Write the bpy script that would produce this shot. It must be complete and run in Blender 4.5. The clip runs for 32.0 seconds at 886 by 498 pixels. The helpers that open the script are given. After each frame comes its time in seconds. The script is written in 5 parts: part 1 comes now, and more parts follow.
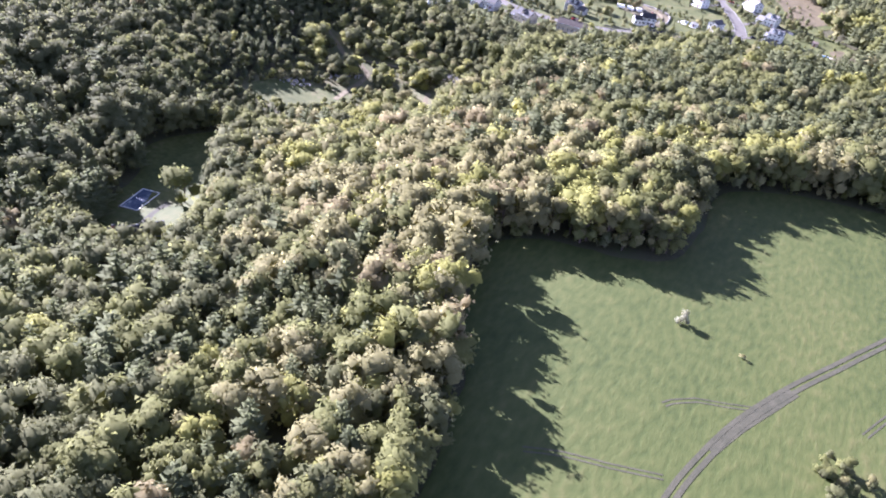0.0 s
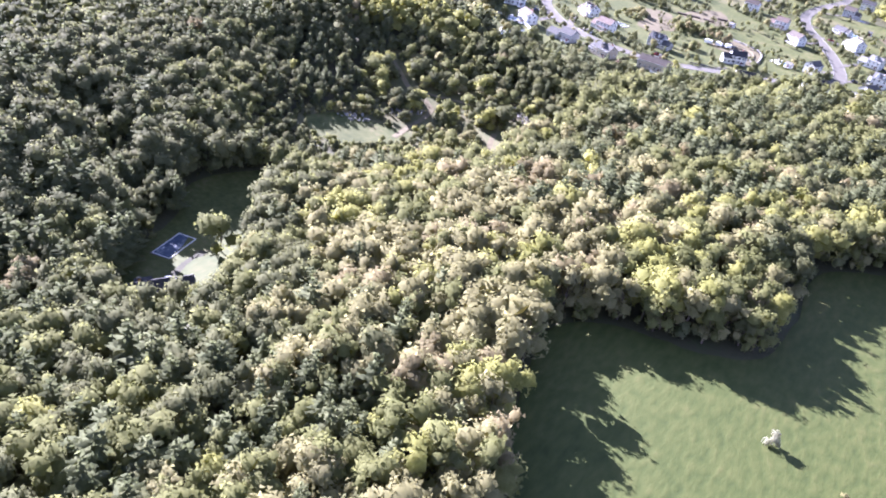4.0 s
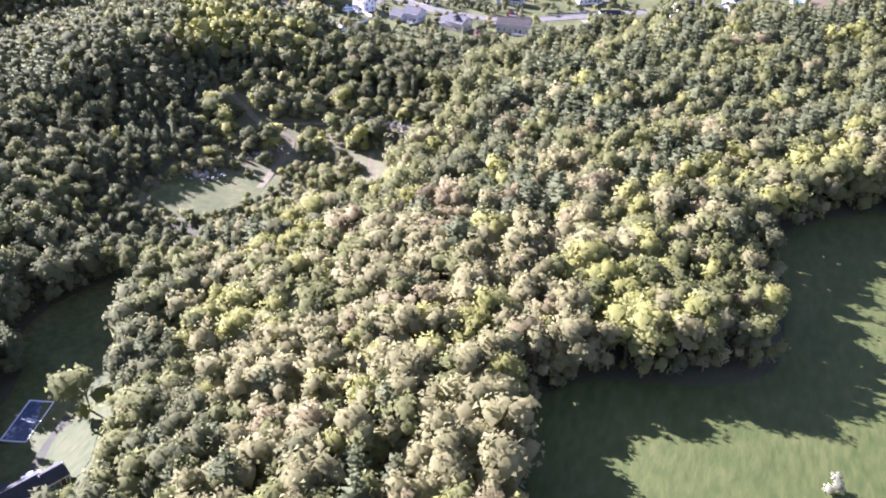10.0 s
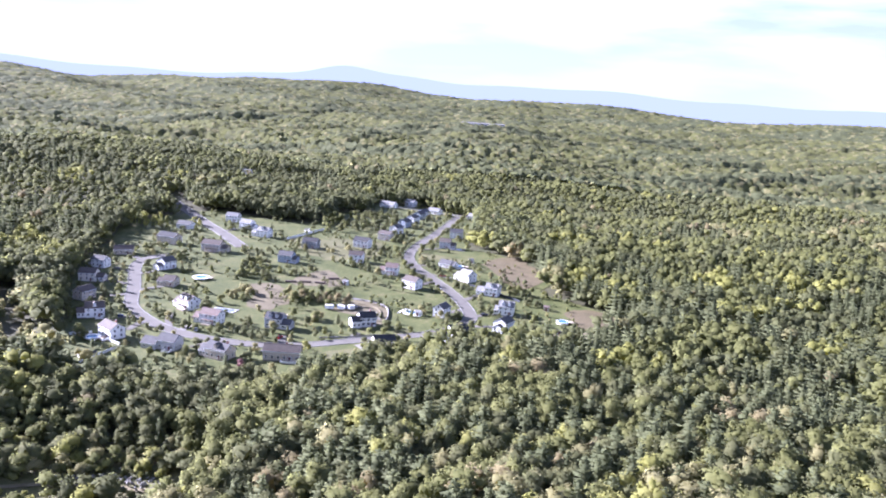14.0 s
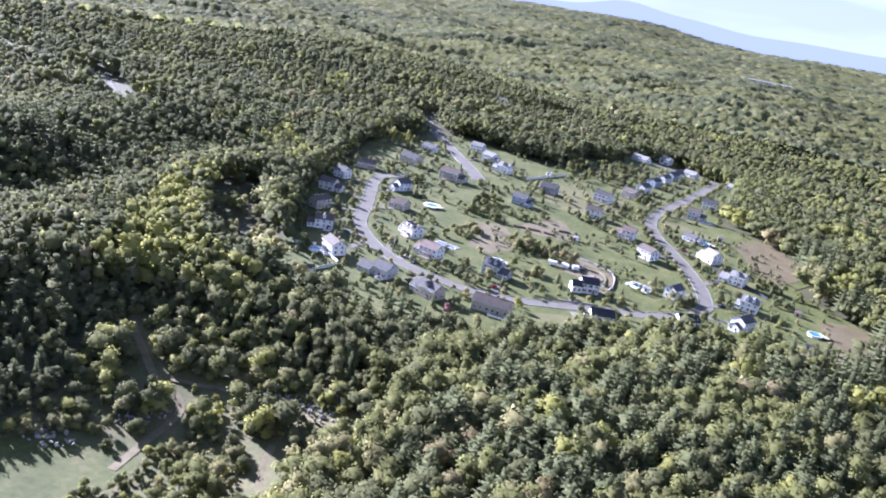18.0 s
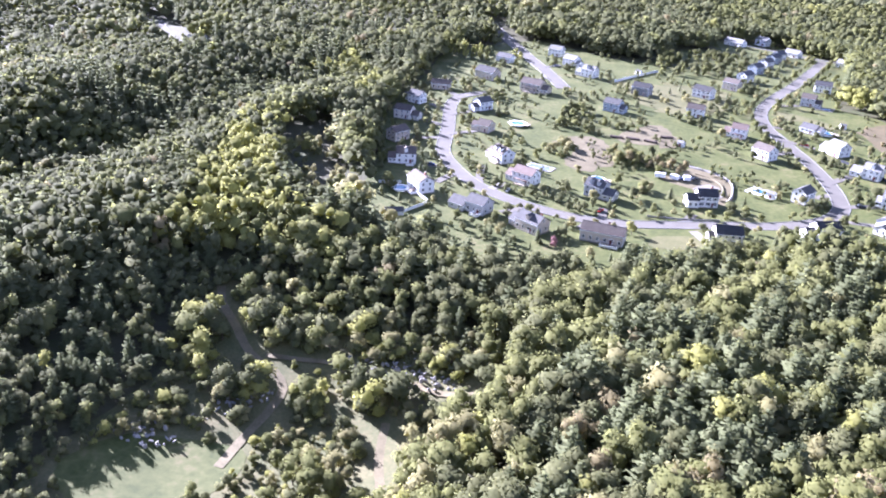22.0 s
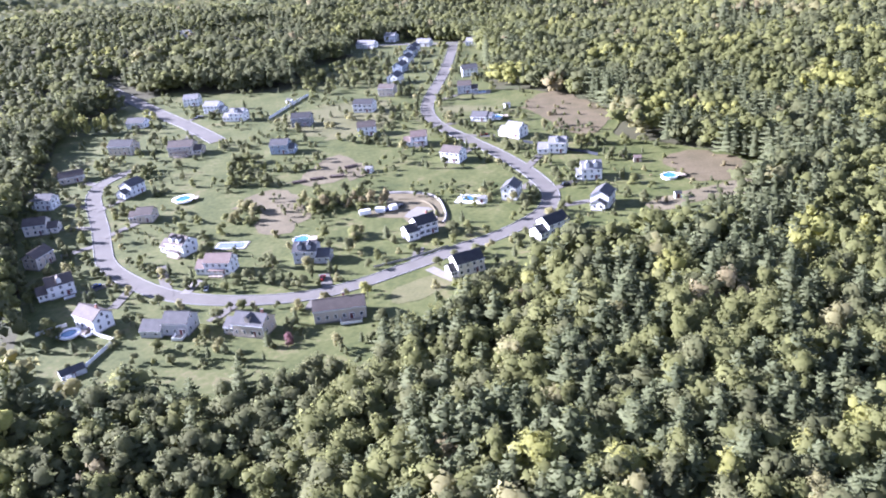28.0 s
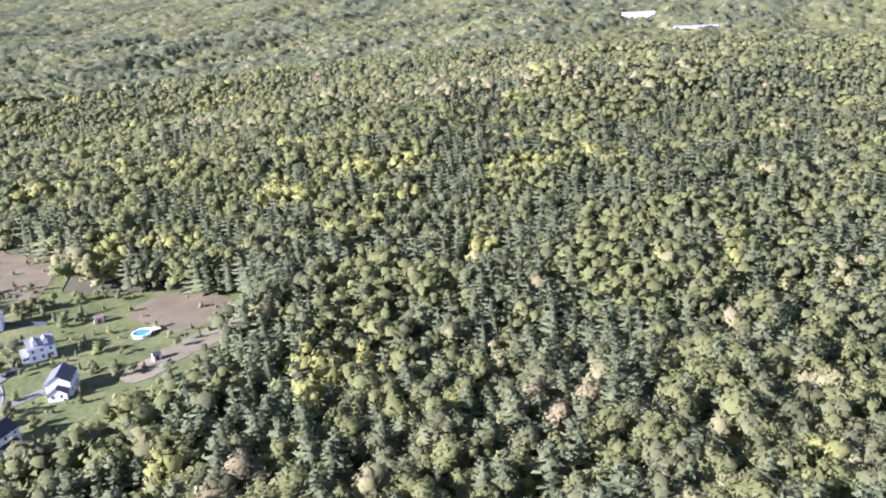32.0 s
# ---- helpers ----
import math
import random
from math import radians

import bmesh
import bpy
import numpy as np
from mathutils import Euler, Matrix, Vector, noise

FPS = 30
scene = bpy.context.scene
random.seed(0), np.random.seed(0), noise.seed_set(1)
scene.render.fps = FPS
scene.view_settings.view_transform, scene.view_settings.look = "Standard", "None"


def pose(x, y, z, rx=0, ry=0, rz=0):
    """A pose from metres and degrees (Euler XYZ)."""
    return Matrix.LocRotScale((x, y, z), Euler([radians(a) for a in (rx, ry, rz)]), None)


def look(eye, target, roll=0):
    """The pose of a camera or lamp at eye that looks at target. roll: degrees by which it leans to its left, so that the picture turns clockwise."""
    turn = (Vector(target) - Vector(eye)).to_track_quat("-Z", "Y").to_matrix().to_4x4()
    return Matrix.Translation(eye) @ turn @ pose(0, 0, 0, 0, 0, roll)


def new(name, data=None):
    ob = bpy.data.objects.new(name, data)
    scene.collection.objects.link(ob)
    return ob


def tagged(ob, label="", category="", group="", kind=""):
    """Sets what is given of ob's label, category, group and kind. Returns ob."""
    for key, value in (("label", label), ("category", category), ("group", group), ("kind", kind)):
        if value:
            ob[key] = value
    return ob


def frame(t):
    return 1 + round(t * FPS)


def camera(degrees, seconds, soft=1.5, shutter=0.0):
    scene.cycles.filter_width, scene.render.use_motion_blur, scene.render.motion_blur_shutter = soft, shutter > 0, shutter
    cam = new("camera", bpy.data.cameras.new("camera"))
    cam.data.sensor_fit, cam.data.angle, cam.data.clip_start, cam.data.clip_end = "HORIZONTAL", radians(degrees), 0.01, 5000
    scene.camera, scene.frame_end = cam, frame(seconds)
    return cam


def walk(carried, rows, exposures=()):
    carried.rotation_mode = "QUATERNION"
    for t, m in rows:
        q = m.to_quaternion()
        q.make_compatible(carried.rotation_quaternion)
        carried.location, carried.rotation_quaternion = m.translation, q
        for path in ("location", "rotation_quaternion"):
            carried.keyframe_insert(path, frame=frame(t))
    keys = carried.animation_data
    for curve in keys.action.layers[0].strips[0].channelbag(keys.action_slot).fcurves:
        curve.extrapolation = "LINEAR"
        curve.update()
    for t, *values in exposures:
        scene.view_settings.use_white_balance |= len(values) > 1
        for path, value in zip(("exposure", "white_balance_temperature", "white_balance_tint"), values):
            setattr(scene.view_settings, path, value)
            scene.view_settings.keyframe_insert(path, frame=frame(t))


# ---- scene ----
# camera path: seconds, place, turn in degrees
PATH = [
    (0.0, 125.36, -554.79, 137.48, 58.568, -8.403, 28.761),
    (0.5, 123.14, -550.51, 138.12, 58.110, -7.799, 30.317),
    (1.0, 121.16, -546.36, 138.56, 59.473, -9.224, 28.480),
    (1.5, 119.00, -542.38, 138.75, 59.476, -12.748, 32.816),
    (2.0, 116.60, -538.20, 139.24, 60.371, -10.287, 30.577),
    (2.5, 114.21, -534.19, 139.83, 58.822, -9.396, 33.529),
    (4.5, 108.33, -520.00, 138.84, 58.411, -9.000, 34.838),
    (5.0, 104.79, -516.85, 138.77, 61.390, -13.099, 40.399),
    (5.5, 101.44, -513.45, 138.94, 62.102, -6.616, 34.412),
    (6.0, 98.24, -509.99, 139.19, 61.096, -6.101, 35.629),
    (6.5, 94.74, -506.58, 139.44, 61.046, -8.197, 34.946),
    (7.0, 91.14, -503.39, 139.63, 59.920, -6.313, 37.298),
    (7.5, 87.71, -500.48, 139.37, 59.797, -2.499, 32.392),
    (8.0, 84.62, -497.08, 139.13, 58.949, -0.377, 28.371),
    (8.5, 81.93, -493.13, 138.98, 57.534, -0.075, 25.680),
    (9.0, 79.64, -488.69, 138.70, 55.763, 0.363, 23.095),
    (9.5, 77.55, -483.77, 138.09, 56.174, -0.132, 20.186),
    (10.0, 75.74, -478.80, 137.40, 57.321, -0.062, 19.266),
    (10.5, 74.05, -473.80, 136.92, 58.069, -0.599, 15.203),
    (11.0, 72.68, -468.78, 136.69, 60.791, 0.846, 10.633),
    (11.5, 71.70, -463.79, 136.32, 63.525, 0.683, 8.121),
    (12.0, 71.15, -458.69, 135.94, 64.253, 0.720, 6.798),
    (12.5, 70.81, -453.41, 135.56, 65.265, -0.480, 5.507),
    (13.0, 70.65, -447.67, 135.33, 75.079, -3.609, 5.519),
    (13.5, 70.60, -441.95, 135.21, 78.919, -3.095, 4.513),
    (15.5, 72.60, -420.66, 138.21, 78.121, -8.956, 7.560),
    (16.0, 72.22, -416.37, 138.63, 81.684, -9.714, 10.381),
    (16.5, 71.62, -412.42, 138.94, 80.403, -12.070, 12.809),
    (17.0, 70.77, -408.68, 139.11, 75.955, -11.186, 17.338),
    (17.5, 69.62, -404.97, 139.19, 74.037, -15.339, 21.167),
    (18.0, 68.17, -401.19, 139.08, 71.968, -10.011, 23.725),
    (18.5, 66.35, -397.12, 139.02, 73.532, -12.703, 26.536),
    (19.0, 63.97, -392.97, 139.17, 78.149, -15.550, 29.350),
    (19.5, 60.99, -389.08, 139.40, 80.005, -14.309, 31.107),
    (20.0, 57.58, -385.66, 139.43, 77.954, -11.663, 32.455),
    (20.5, 53.83, -382.59, 139.13, 72.824, -5.226, 33.239),
    (21.0, 50.11, -379.36, 138.47, 69.009, -1.205, 28.443),
    (21.5, 46.67, -375.84, 137.49, 65.958, -2.383, 27.534),
    (22.0, 43.49, -371.95, 136.47, 65.198, -2.927, 26.624),
    (22.5, 40.50, -367.78, 135.62, 66.206, -3.914, 25.083),
    (23.0, 37.62, -363.44, 134.99, 64.365, -4.020, 24.055),
    (23.5, 34.79, -359.00, 134.64, 65.153, -3.924, 23.269),
    (24.0, 31.95, -354.50, 134.52, 64.163, -6.549, 22.075),
    (24.5, 29.08, -350.06, 134.56, 64.218, -5.812, 23.063),
    (26.5, 17.30, -331.24, 135.34, 65.037, 3.942, 8.816),
    (27.0, 15.66, -326.10, 135.82, 64.515, 3.852, 6.526),
    (27.5, 14.44, -320.75, 136.33, 64.665, 5.777, 3.475),
    (28.0, 13.86, -314.91, 136.94, 65.576, 5.569, -1.339),
    (28.5, 14.06, -308.71, 137.31, 64.045, 6.833, -7.704),
    (29.0, 15.16, -302.16, 137.18, 64.455, 4.686, -11.960),
    (29.5, 17.16, -295.40, 136.71, 66.947, 6.960, -18.381),
    (30.0, 20.05, -288.61, 136.28, 70.468, 5.472, -22.947),
    (30.5, 23.37, -282.25, 135.72, 70.988, 4.531, -25.058),
    (31.0, 26.88, -276.34, 135.08, 70.032, 9.139, -30.058),
    (31.5, 30.43, -270.78, 134.40, 70.590, 8.774, -34.846),
    (32.0, 33.95, -265.32, 133.77, 69.921, 4.239, -38.738),
]
cam = camera(57.16, 32.0, soft=2.0)
EXPOSURE = [(0, 2.8, 4970, 36), (2.5, 2.9, 4970, 36), (5, 3.05, 4940, 36), (8, 2.9, 4990, 37), (12, 2.85, 4990, 36), (13.5, 2.68, 4940, 34), (15.5, 2.45, 4740, 30), (16, 1.95, 4690, 30), (16.5, 1.15, 4700, 30),
            (17, 1.1, 4700, 28), (17.5, 1.75, 4750, 28), (18, 2.46, 4800, 28), (18.5, 2.61, 4800, 28), (19, 2.46, 4800, 28), (19.5, 1.25, 4680, 28), (20, 1.4, 4680, 28), (20.5, 1.9, 4830, 32), (21, 2.52, 4860, 33),
            (21.5, 2.87, 4860, 33), (22, 3.02, 4860, 33), (24.5, 3.02, 4860, 33), (27, 2.92, 4830, 32), (29, 2.64, 4790, 30), (30, 2.64, 4770, 28), (31, 2.59, 4770, 31), (32, 2.64, 4810, 33)]
walk(cam, [(t, pose(*p)) for t, *p in PATH], EXPOSURE)

# ---- light ----
SUN_AZ, SUN_EL = 287.0, 22.5          # degrees clockwise from +y, and above the horizon
world = bpy.data.worlds.new("sky")
scene.world = world
world.use_nodes = True
wn, wl = world.node_tree.nodes, world.node_tree.links
wn.clear()
w_out, w_bg, w_sky = wn.new("ShaderNodeOutputWorld"), wn.new("ShaderNodeBackground"), wn.new("ShaderNodeTexSky")
w_sky.sky_type, w_sky.sun_disc = "NISHITA", False
w_sky.sun_elevation, w_sky.sun_rotation = radians(SUN_EL), radians(SUN_AZ)
w_sky.dust_density, w_sky.ozone_density = 1.0, 1.0
w_co, w_map, w_cloud, w_ramp, w_mix = (wn.new("ShaderNodeTexCoord"), wn.new("ShaderNodeMapping"), wn.new("ShaderNodeTexNoise"),
                                       wn.new("ShaderNodeValToRGB"), wn.new("ShaderNodeMixRGB"))
w_map.inputs["Scale"].default_value = (1.6, 1.6, 9.0)
w_cloud.inputs["Scale"].default_value, w_cloud.inputs["Detail"].default_value = 1.7, 6.0
w_ramp.color_ramp.elements[0].position, w_ramp.color_ramp.elements[1].position = 0.40, 0.66
w_mix.inputs[2].default_value = (20.0, 19.8, 21.0, 1)
wl.new(w_co.outputs["Generated"], w_map.inputs["Vector"])
wl.new(w_map.outputs["Vector"], w_cloud.inputs["Vector"])
wl.new(w_cloud.outputs["Fac"], w_ramp.inputs["Fac"])
w_up, w_bank = wn.new("ShaderNodeMapRange"), wn.new("ShaderNodeMath")
w_bank.operation = "MULTIPLY"
w_up.inputs["From Min"].default_value, w_up.inputs["From Max"].default_value = 0.55, 0.25
w_up.inputs["To Min"].default_value = 0.12
wl.new(w_ramp.outputs["Color"], w_bank.inputs[0])
wl.new(w_up.outputs["Result"], w_bank.inputs[1])
wl.new(w_bank.outputs[0], w_mix.inputs[0])
wl.new(w_sky.outputs["Color"], w_mix.inputs[1])
w_xyz, w_low, w_haze = wn.new("ShaderNodeSeparateXYZ"), wn.new("ShaderNodeMapRange"), wn.new("ShaderNodeMixRGB")
w_low.inputs["From Min"].default_value, w_low.inputs["From Max"].default_value = 0.30, -0.02
w_haze.inputs[2].default_value = (7.2, 7.5, 9.8, 1)
wl.new(w_co.outputs["Generated"], w_xyz.inputs["Vector"])
wl.new(w_xyz.outputs["Z"], w_low.inputs["Value"])
wl.new(w_xyz.outputs["Z"], w_up.inputs["Value"])
wl.new(w_low.outputs["Result"], w_haze.inputs[0])
wl.new(w_mix.outputs["Color"], w_haze.inputs[1])
wl.new(w_haze.outputs["Color"], w_bg.inputs["Color"])
wl.new(w_bg.outputs["Background"], w_out.inputs["Surface"])
w_bg.inputs["Strength"].default_value = 0.024
sun = new("sun", bpy.data.lights.new("sun", "SUN"))
sun.data.energy, sun.data.angle, sun.data.color = 5.0, radians(0.6), (1.0, 0.88, 0.72)
sa, se = radians(SUN_AZ), radians(SUN_EL)
sun.matrix_world = look((math.sin(sa) * 900, math.cos(sa) * 900, math.tan(se) * 900), (0, 0, 0))

# ---- materials ----


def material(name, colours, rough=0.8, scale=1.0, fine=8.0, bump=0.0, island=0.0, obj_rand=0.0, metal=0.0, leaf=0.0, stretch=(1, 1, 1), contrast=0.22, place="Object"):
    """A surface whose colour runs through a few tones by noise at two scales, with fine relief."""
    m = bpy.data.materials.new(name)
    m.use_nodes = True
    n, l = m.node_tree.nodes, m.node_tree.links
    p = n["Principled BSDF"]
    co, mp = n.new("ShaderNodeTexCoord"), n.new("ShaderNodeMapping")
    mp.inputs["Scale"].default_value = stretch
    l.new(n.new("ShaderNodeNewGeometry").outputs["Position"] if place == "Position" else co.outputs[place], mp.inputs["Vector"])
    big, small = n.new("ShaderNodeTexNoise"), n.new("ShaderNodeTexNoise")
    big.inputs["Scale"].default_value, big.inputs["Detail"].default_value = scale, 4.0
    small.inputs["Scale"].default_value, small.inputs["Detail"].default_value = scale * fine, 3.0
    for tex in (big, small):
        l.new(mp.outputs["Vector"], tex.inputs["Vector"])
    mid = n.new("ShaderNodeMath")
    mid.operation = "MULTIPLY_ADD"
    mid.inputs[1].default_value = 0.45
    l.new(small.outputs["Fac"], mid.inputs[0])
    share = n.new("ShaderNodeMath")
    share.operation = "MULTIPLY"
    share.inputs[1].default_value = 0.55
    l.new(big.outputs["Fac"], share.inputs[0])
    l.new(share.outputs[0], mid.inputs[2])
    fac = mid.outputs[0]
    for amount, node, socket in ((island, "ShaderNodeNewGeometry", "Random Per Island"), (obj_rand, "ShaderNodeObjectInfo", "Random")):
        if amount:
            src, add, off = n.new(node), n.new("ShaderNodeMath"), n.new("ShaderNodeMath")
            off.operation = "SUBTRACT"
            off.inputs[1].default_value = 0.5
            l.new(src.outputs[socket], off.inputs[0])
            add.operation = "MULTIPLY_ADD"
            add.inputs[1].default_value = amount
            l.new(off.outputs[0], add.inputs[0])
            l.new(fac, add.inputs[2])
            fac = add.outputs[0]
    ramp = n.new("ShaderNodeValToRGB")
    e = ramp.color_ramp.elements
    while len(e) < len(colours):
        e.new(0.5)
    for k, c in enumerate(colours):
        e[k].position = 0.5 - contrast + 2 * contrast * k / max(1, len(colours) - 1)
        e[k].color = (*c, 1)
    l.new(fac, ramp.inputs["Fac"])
    l.new(ramp.outputs["Color"], p.inputs["Base Color"])
    p.inputs["Roughness"].default_value, p.inputs["Metallic"].default_value = rough, metal
    p.inputs["Specular IOR Level"].default_value = 0.25
    if bump:
        b = n.new("ShaderNodeBump")
        b.inputs["Strength"].default_value, b.inputs["Distance"].default_value = 0.6, bump
        l.new(small.outputs["Fac"], b.inputs["Height"])
        l.new(b.outputs["Normal"], p.inputs["Normal"])
    if leaf:
        t, mix, out = n.new("ShaderNodeBsdfTranslucent"), n.new("ShaderNodeMixShader"), n["Material Output"]
        l.new(ramp.outputs["Color"], t.inputs["Color"])
        mix.inputs["Fac"].default_value = leaf
        l.new(p.outputs[0], mix.inputs[1])
        l.new(t.outputs[0], mix.inputs[2])
        l.new(mix.outputs[0], out.inputs["Surface"])
    return m


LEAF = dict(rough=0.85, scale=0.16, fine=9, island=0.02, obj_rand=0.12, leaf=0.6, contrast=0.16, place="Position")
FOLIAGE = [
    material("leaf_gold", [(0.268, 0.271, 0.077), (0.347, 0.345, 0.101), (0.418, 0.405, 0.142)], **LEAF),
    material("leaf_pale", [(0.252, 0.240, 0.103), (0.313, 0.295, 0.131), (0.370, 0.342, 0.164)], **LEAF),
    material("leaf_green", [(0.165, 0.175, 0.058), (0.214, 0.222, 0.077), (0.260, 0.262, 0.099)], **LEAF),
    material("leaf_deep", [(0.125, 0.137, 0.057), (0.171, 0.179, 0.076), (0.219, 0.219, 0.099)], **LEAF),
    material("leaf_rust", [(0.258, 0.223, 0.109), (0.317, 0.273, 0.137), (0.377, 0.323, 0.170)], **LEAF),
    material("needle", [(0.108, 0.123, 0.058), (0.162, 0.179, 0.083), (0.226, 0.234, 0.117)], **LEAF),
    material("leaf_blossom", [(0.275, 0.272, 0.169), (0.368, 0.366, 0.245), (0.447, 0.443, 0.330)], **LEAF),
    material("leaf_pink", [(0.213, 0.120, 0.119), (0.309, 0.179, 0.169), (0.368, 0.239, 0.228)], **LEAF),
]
GOLD, PALE, GREEN, DEEP, RUST, PINE, BLOSSOM, PINK = range(8)
BARK = material("bark", [(0.07, 0.055, 0.04), (0.13, 0.10, 0.08), (0.2, 0.17, 0.14)], scale=0.8, fine=6, bump=0.05)
FLOOR = material("forest_floor", [(0.045, 0.045, 0.022), (0.07, 0.066, 0.034), (0.06, 0.078, 0.028)], scale=0.06, fine=12, bump=0.3)
MEADOW = material("meadow_grass", [(0.034, 0.048, 0.009), (0.050, 0.065, 0.013), (0.066, 0.078, 0.018), (0.088, 0.090, 0.026)], scale=0.022, fine=24, bump=0.3, stretch=(1, 0.4, 1), contrast=0.15)
LAWN = material("lawn_grass", [(0.040, 0.053, 0.011), (0.068, 0.078, 0.019), (0.093, 0.100, 0.029), (0.136, 0.122, 0.052)], contrast=0.17, scale=0.07, fine=7, bump=0.06)
ROUGH = material("rough_grass", [(0.074, 0.078, 0.028), (0.110, 0.107, 0.043), (0.147, 0.134, 0.061)], scale=0.08, fine=9, bump=0.15)
DIRT = material("bare_earth", [(0.087, 0.075, 0.042), (0.133, 0.113, 0.065), (0.179, 0.155, 0.091)], scale=0.12, fine=9, bump=0.12)
HEATH = material("brown_heath", [(0.056, 0.069, 0.022), (0.090, 0.092, 0.036), (0.125, 0.114, 0.050), (0.168, 0.146, 0.072)], scale=0.1, fine=10, bump=0.2)
TRACK = material("sandy_track", [(0.101, 0.087, 0.046), (0.151, 0.128, 0.072), (0.216, 0.182, 0.108)], scale=0.25, fine=8, bump=0.08)
RUT = material("worn_rut", [(0.04, 0.042, 0.024), (0.062, 0.06, 0.036), (0.09, 0.084, 0.054)], scale=0.3, fine=8, bump=0.08)
ASPHALT = material("asphalt", [(0.104, 0.096, 0.083), (0.128, 0.119, 0.103), (0.153, 0.142, 0.123)], rough=0.85, scale=0.12, fine=12)
SCRUBBY = material("dead_scrub", [(0.069, 0.063, 0.030), (0.097, 0.080, 0.041), (0.124, 0.100, 0.055), (0.147, 0.123, 0.070)], scale=0.12, fine=9, bump=0.2)
CONCRETE = material("concrete", [(0.149, 0.138, 0.118), (0.192, 0.180, 0.157), (0.236, 0.216, 0.185)], scale=0.4, fine=6)
KERB = material("granite_kerb", [(0.15, 0.15, 0.15), (0.2, 0.2, 0.195), (0.25, 0.245, 0.24)], scale=0.5, fine=6)
STONE = material("pale_stone", [(0.20, 0.19, 0.175), (0.30, 0.285, 0.265), (0.42, 0.40, 0.37)], scale=0.5, fine=5, obj_rand=0.2)
WOOD = material("weathered_board", [(0.24, 0.2, 0.16), (0.33, 0.28, 0.22), (0.42, 0.37, 0.3)], scale=0.6, fine=8, stretch=(1, 1, 4))
WHITE = material("white_paint", [(0.70, 0.70, 0.68), (0.78, 0.78, 0.76), (0.82, 0.82, 0.80)], rough=0.5, scale=0.5, fine=6)
SIDING = {
    "white": material("white_siding", [(0.68, 0.68, 0.66), (0.76, 0.76, 0.74), (0.8, 0.8, 0.78)], rough=0.55, scale=0.3, fine=5, stretch=(1, 1, 9)),
    "cream": material("cream_siding", [(0.58, 0.54, 0.45), (0.66, 0.62, 0.53), (0.7, 0.67, 0.58)], rough=0.55, scale=0.3, fine=5, stretch=(1, 1, 9)),
    "tan": material("tan_siding", [(0.40, 0.35, 0.27), (0.48, 0.42, 0.33), (0.53, 0.48, 0.39)], rough=0.6, scale=0.3, fine=5, stretch=(1, 1, 9)),
    "grey": material("grey_siding", [(0.34, 0.35, 0.36), (0.42, 0.43, 0.44), (0.48, 0.49, 0.5)], rough=0.6, scale=0.3, fine=5, stretch=(1, 1, 9)),
    "blue": material("blue_grey_siding", [(0.22, 0.27, 0.33), (0.29, 0.34, 0.40), (0.34, 0.39, 0.45)], rough=0.6, scale=0.3, fine=5, stretch=(1, 1, 9)),
    "dark": material("slate_siding", [(0.12, 0.13, 0.15), (0.17, 0.18, 0.2), (0.21, 0.22, 0.24)], rough=0.6, scale=0.3, fine=5, stretch=(1, 1, 9)),
}
SHINGLE = {
    "grey": material("grey_shingle", [(0.065, 0.064, 0.064), (0.092, 0.09, 0.09), (0.12, 0.117, 0.114)], scale=0.5, fine=8, bump=0.03),
    "brown": material("brown_shingle", [(0.075, 0.062, 0.053), (0.105, 0.088, 0.075), (0.14, 0.12, 0.10)], scale=0.5, fine=8, bump=0.03),
    "black": material("black_shingle", [(0.03, 0.03, 0.032), (0.045, 0.045, 0.047), (0.065, 0.063, 0.063)], scale=0.5, fine=8, bump=0.03),
    "rose": material("rose_shingle", [(0.13, 0.10, 0.085), (0.17, 0.13, 0.11), (0.21, 0.165, 0.14)], scale=0.5, fine=8, bump=0.03),
    "pale": material("pale_shingle", [(0.15, 0.147, 0.14), (0.20, 0.196, 0.188), (0.25, 0.245, 0.235)], scale=0.5, fine=8, bump=0.03),
}
BRICK = material("chimney_brick", [(0.24, 0.11, 0.08), (0.3, 0.15, 0.11), (0.36, 0.2, 0.15)], scale=2, fine=5, bump=0.03)
DOOR = material("dark_door_paint", [(0.09, 0.03, 0.03), (0.12, 0.04, 0.04), (0.15, 0.06, 0.05)], rough=0.4, scale=1, fine=4)
SHUTTER = material("dark_shutter", [(0.03, 0.035, 0.045), (0.045, 0.05, 0.06), (0.06, 0.065, 0.075)], rough=0.5, scale=1, fine=4)
PANE = material("window_glass", [(0.02, 0.025, 0.03), (0.03, 0.035, 0.04), (0.04, 0.045, 0.05)], rough=0.06, scale=0.4, fine=3)
PANE.node_tree.nodes["Principled BSDF"].inputs["Specular IOR Level"].default_value = 0.6
WATER = material("pool_water", [(0.04, 0.12, 0.23), (0.06, 0.17, 0.3), (0.09, 0.22, 0.36)], rough=0.08, scale=0.5, fine=5, bump=0.02)
BLOTCHED = material("blotched_cover", [(0.03, 0.045, 0.08), (0.05, 0.07, 0.115), (0.09, 0.11, 0.155), (0.42, 0.43, 0.45)], rough=0.6, scale=0.16, fine=5, contrast=0.14)
LINER = material("grey_blue_cover", [(0.11, 0.135, 0.17), (0.15, 0.18, 0.225), (0.2, 0.23, 0.27)], rough=0.45, scale=0.6, fine=5)
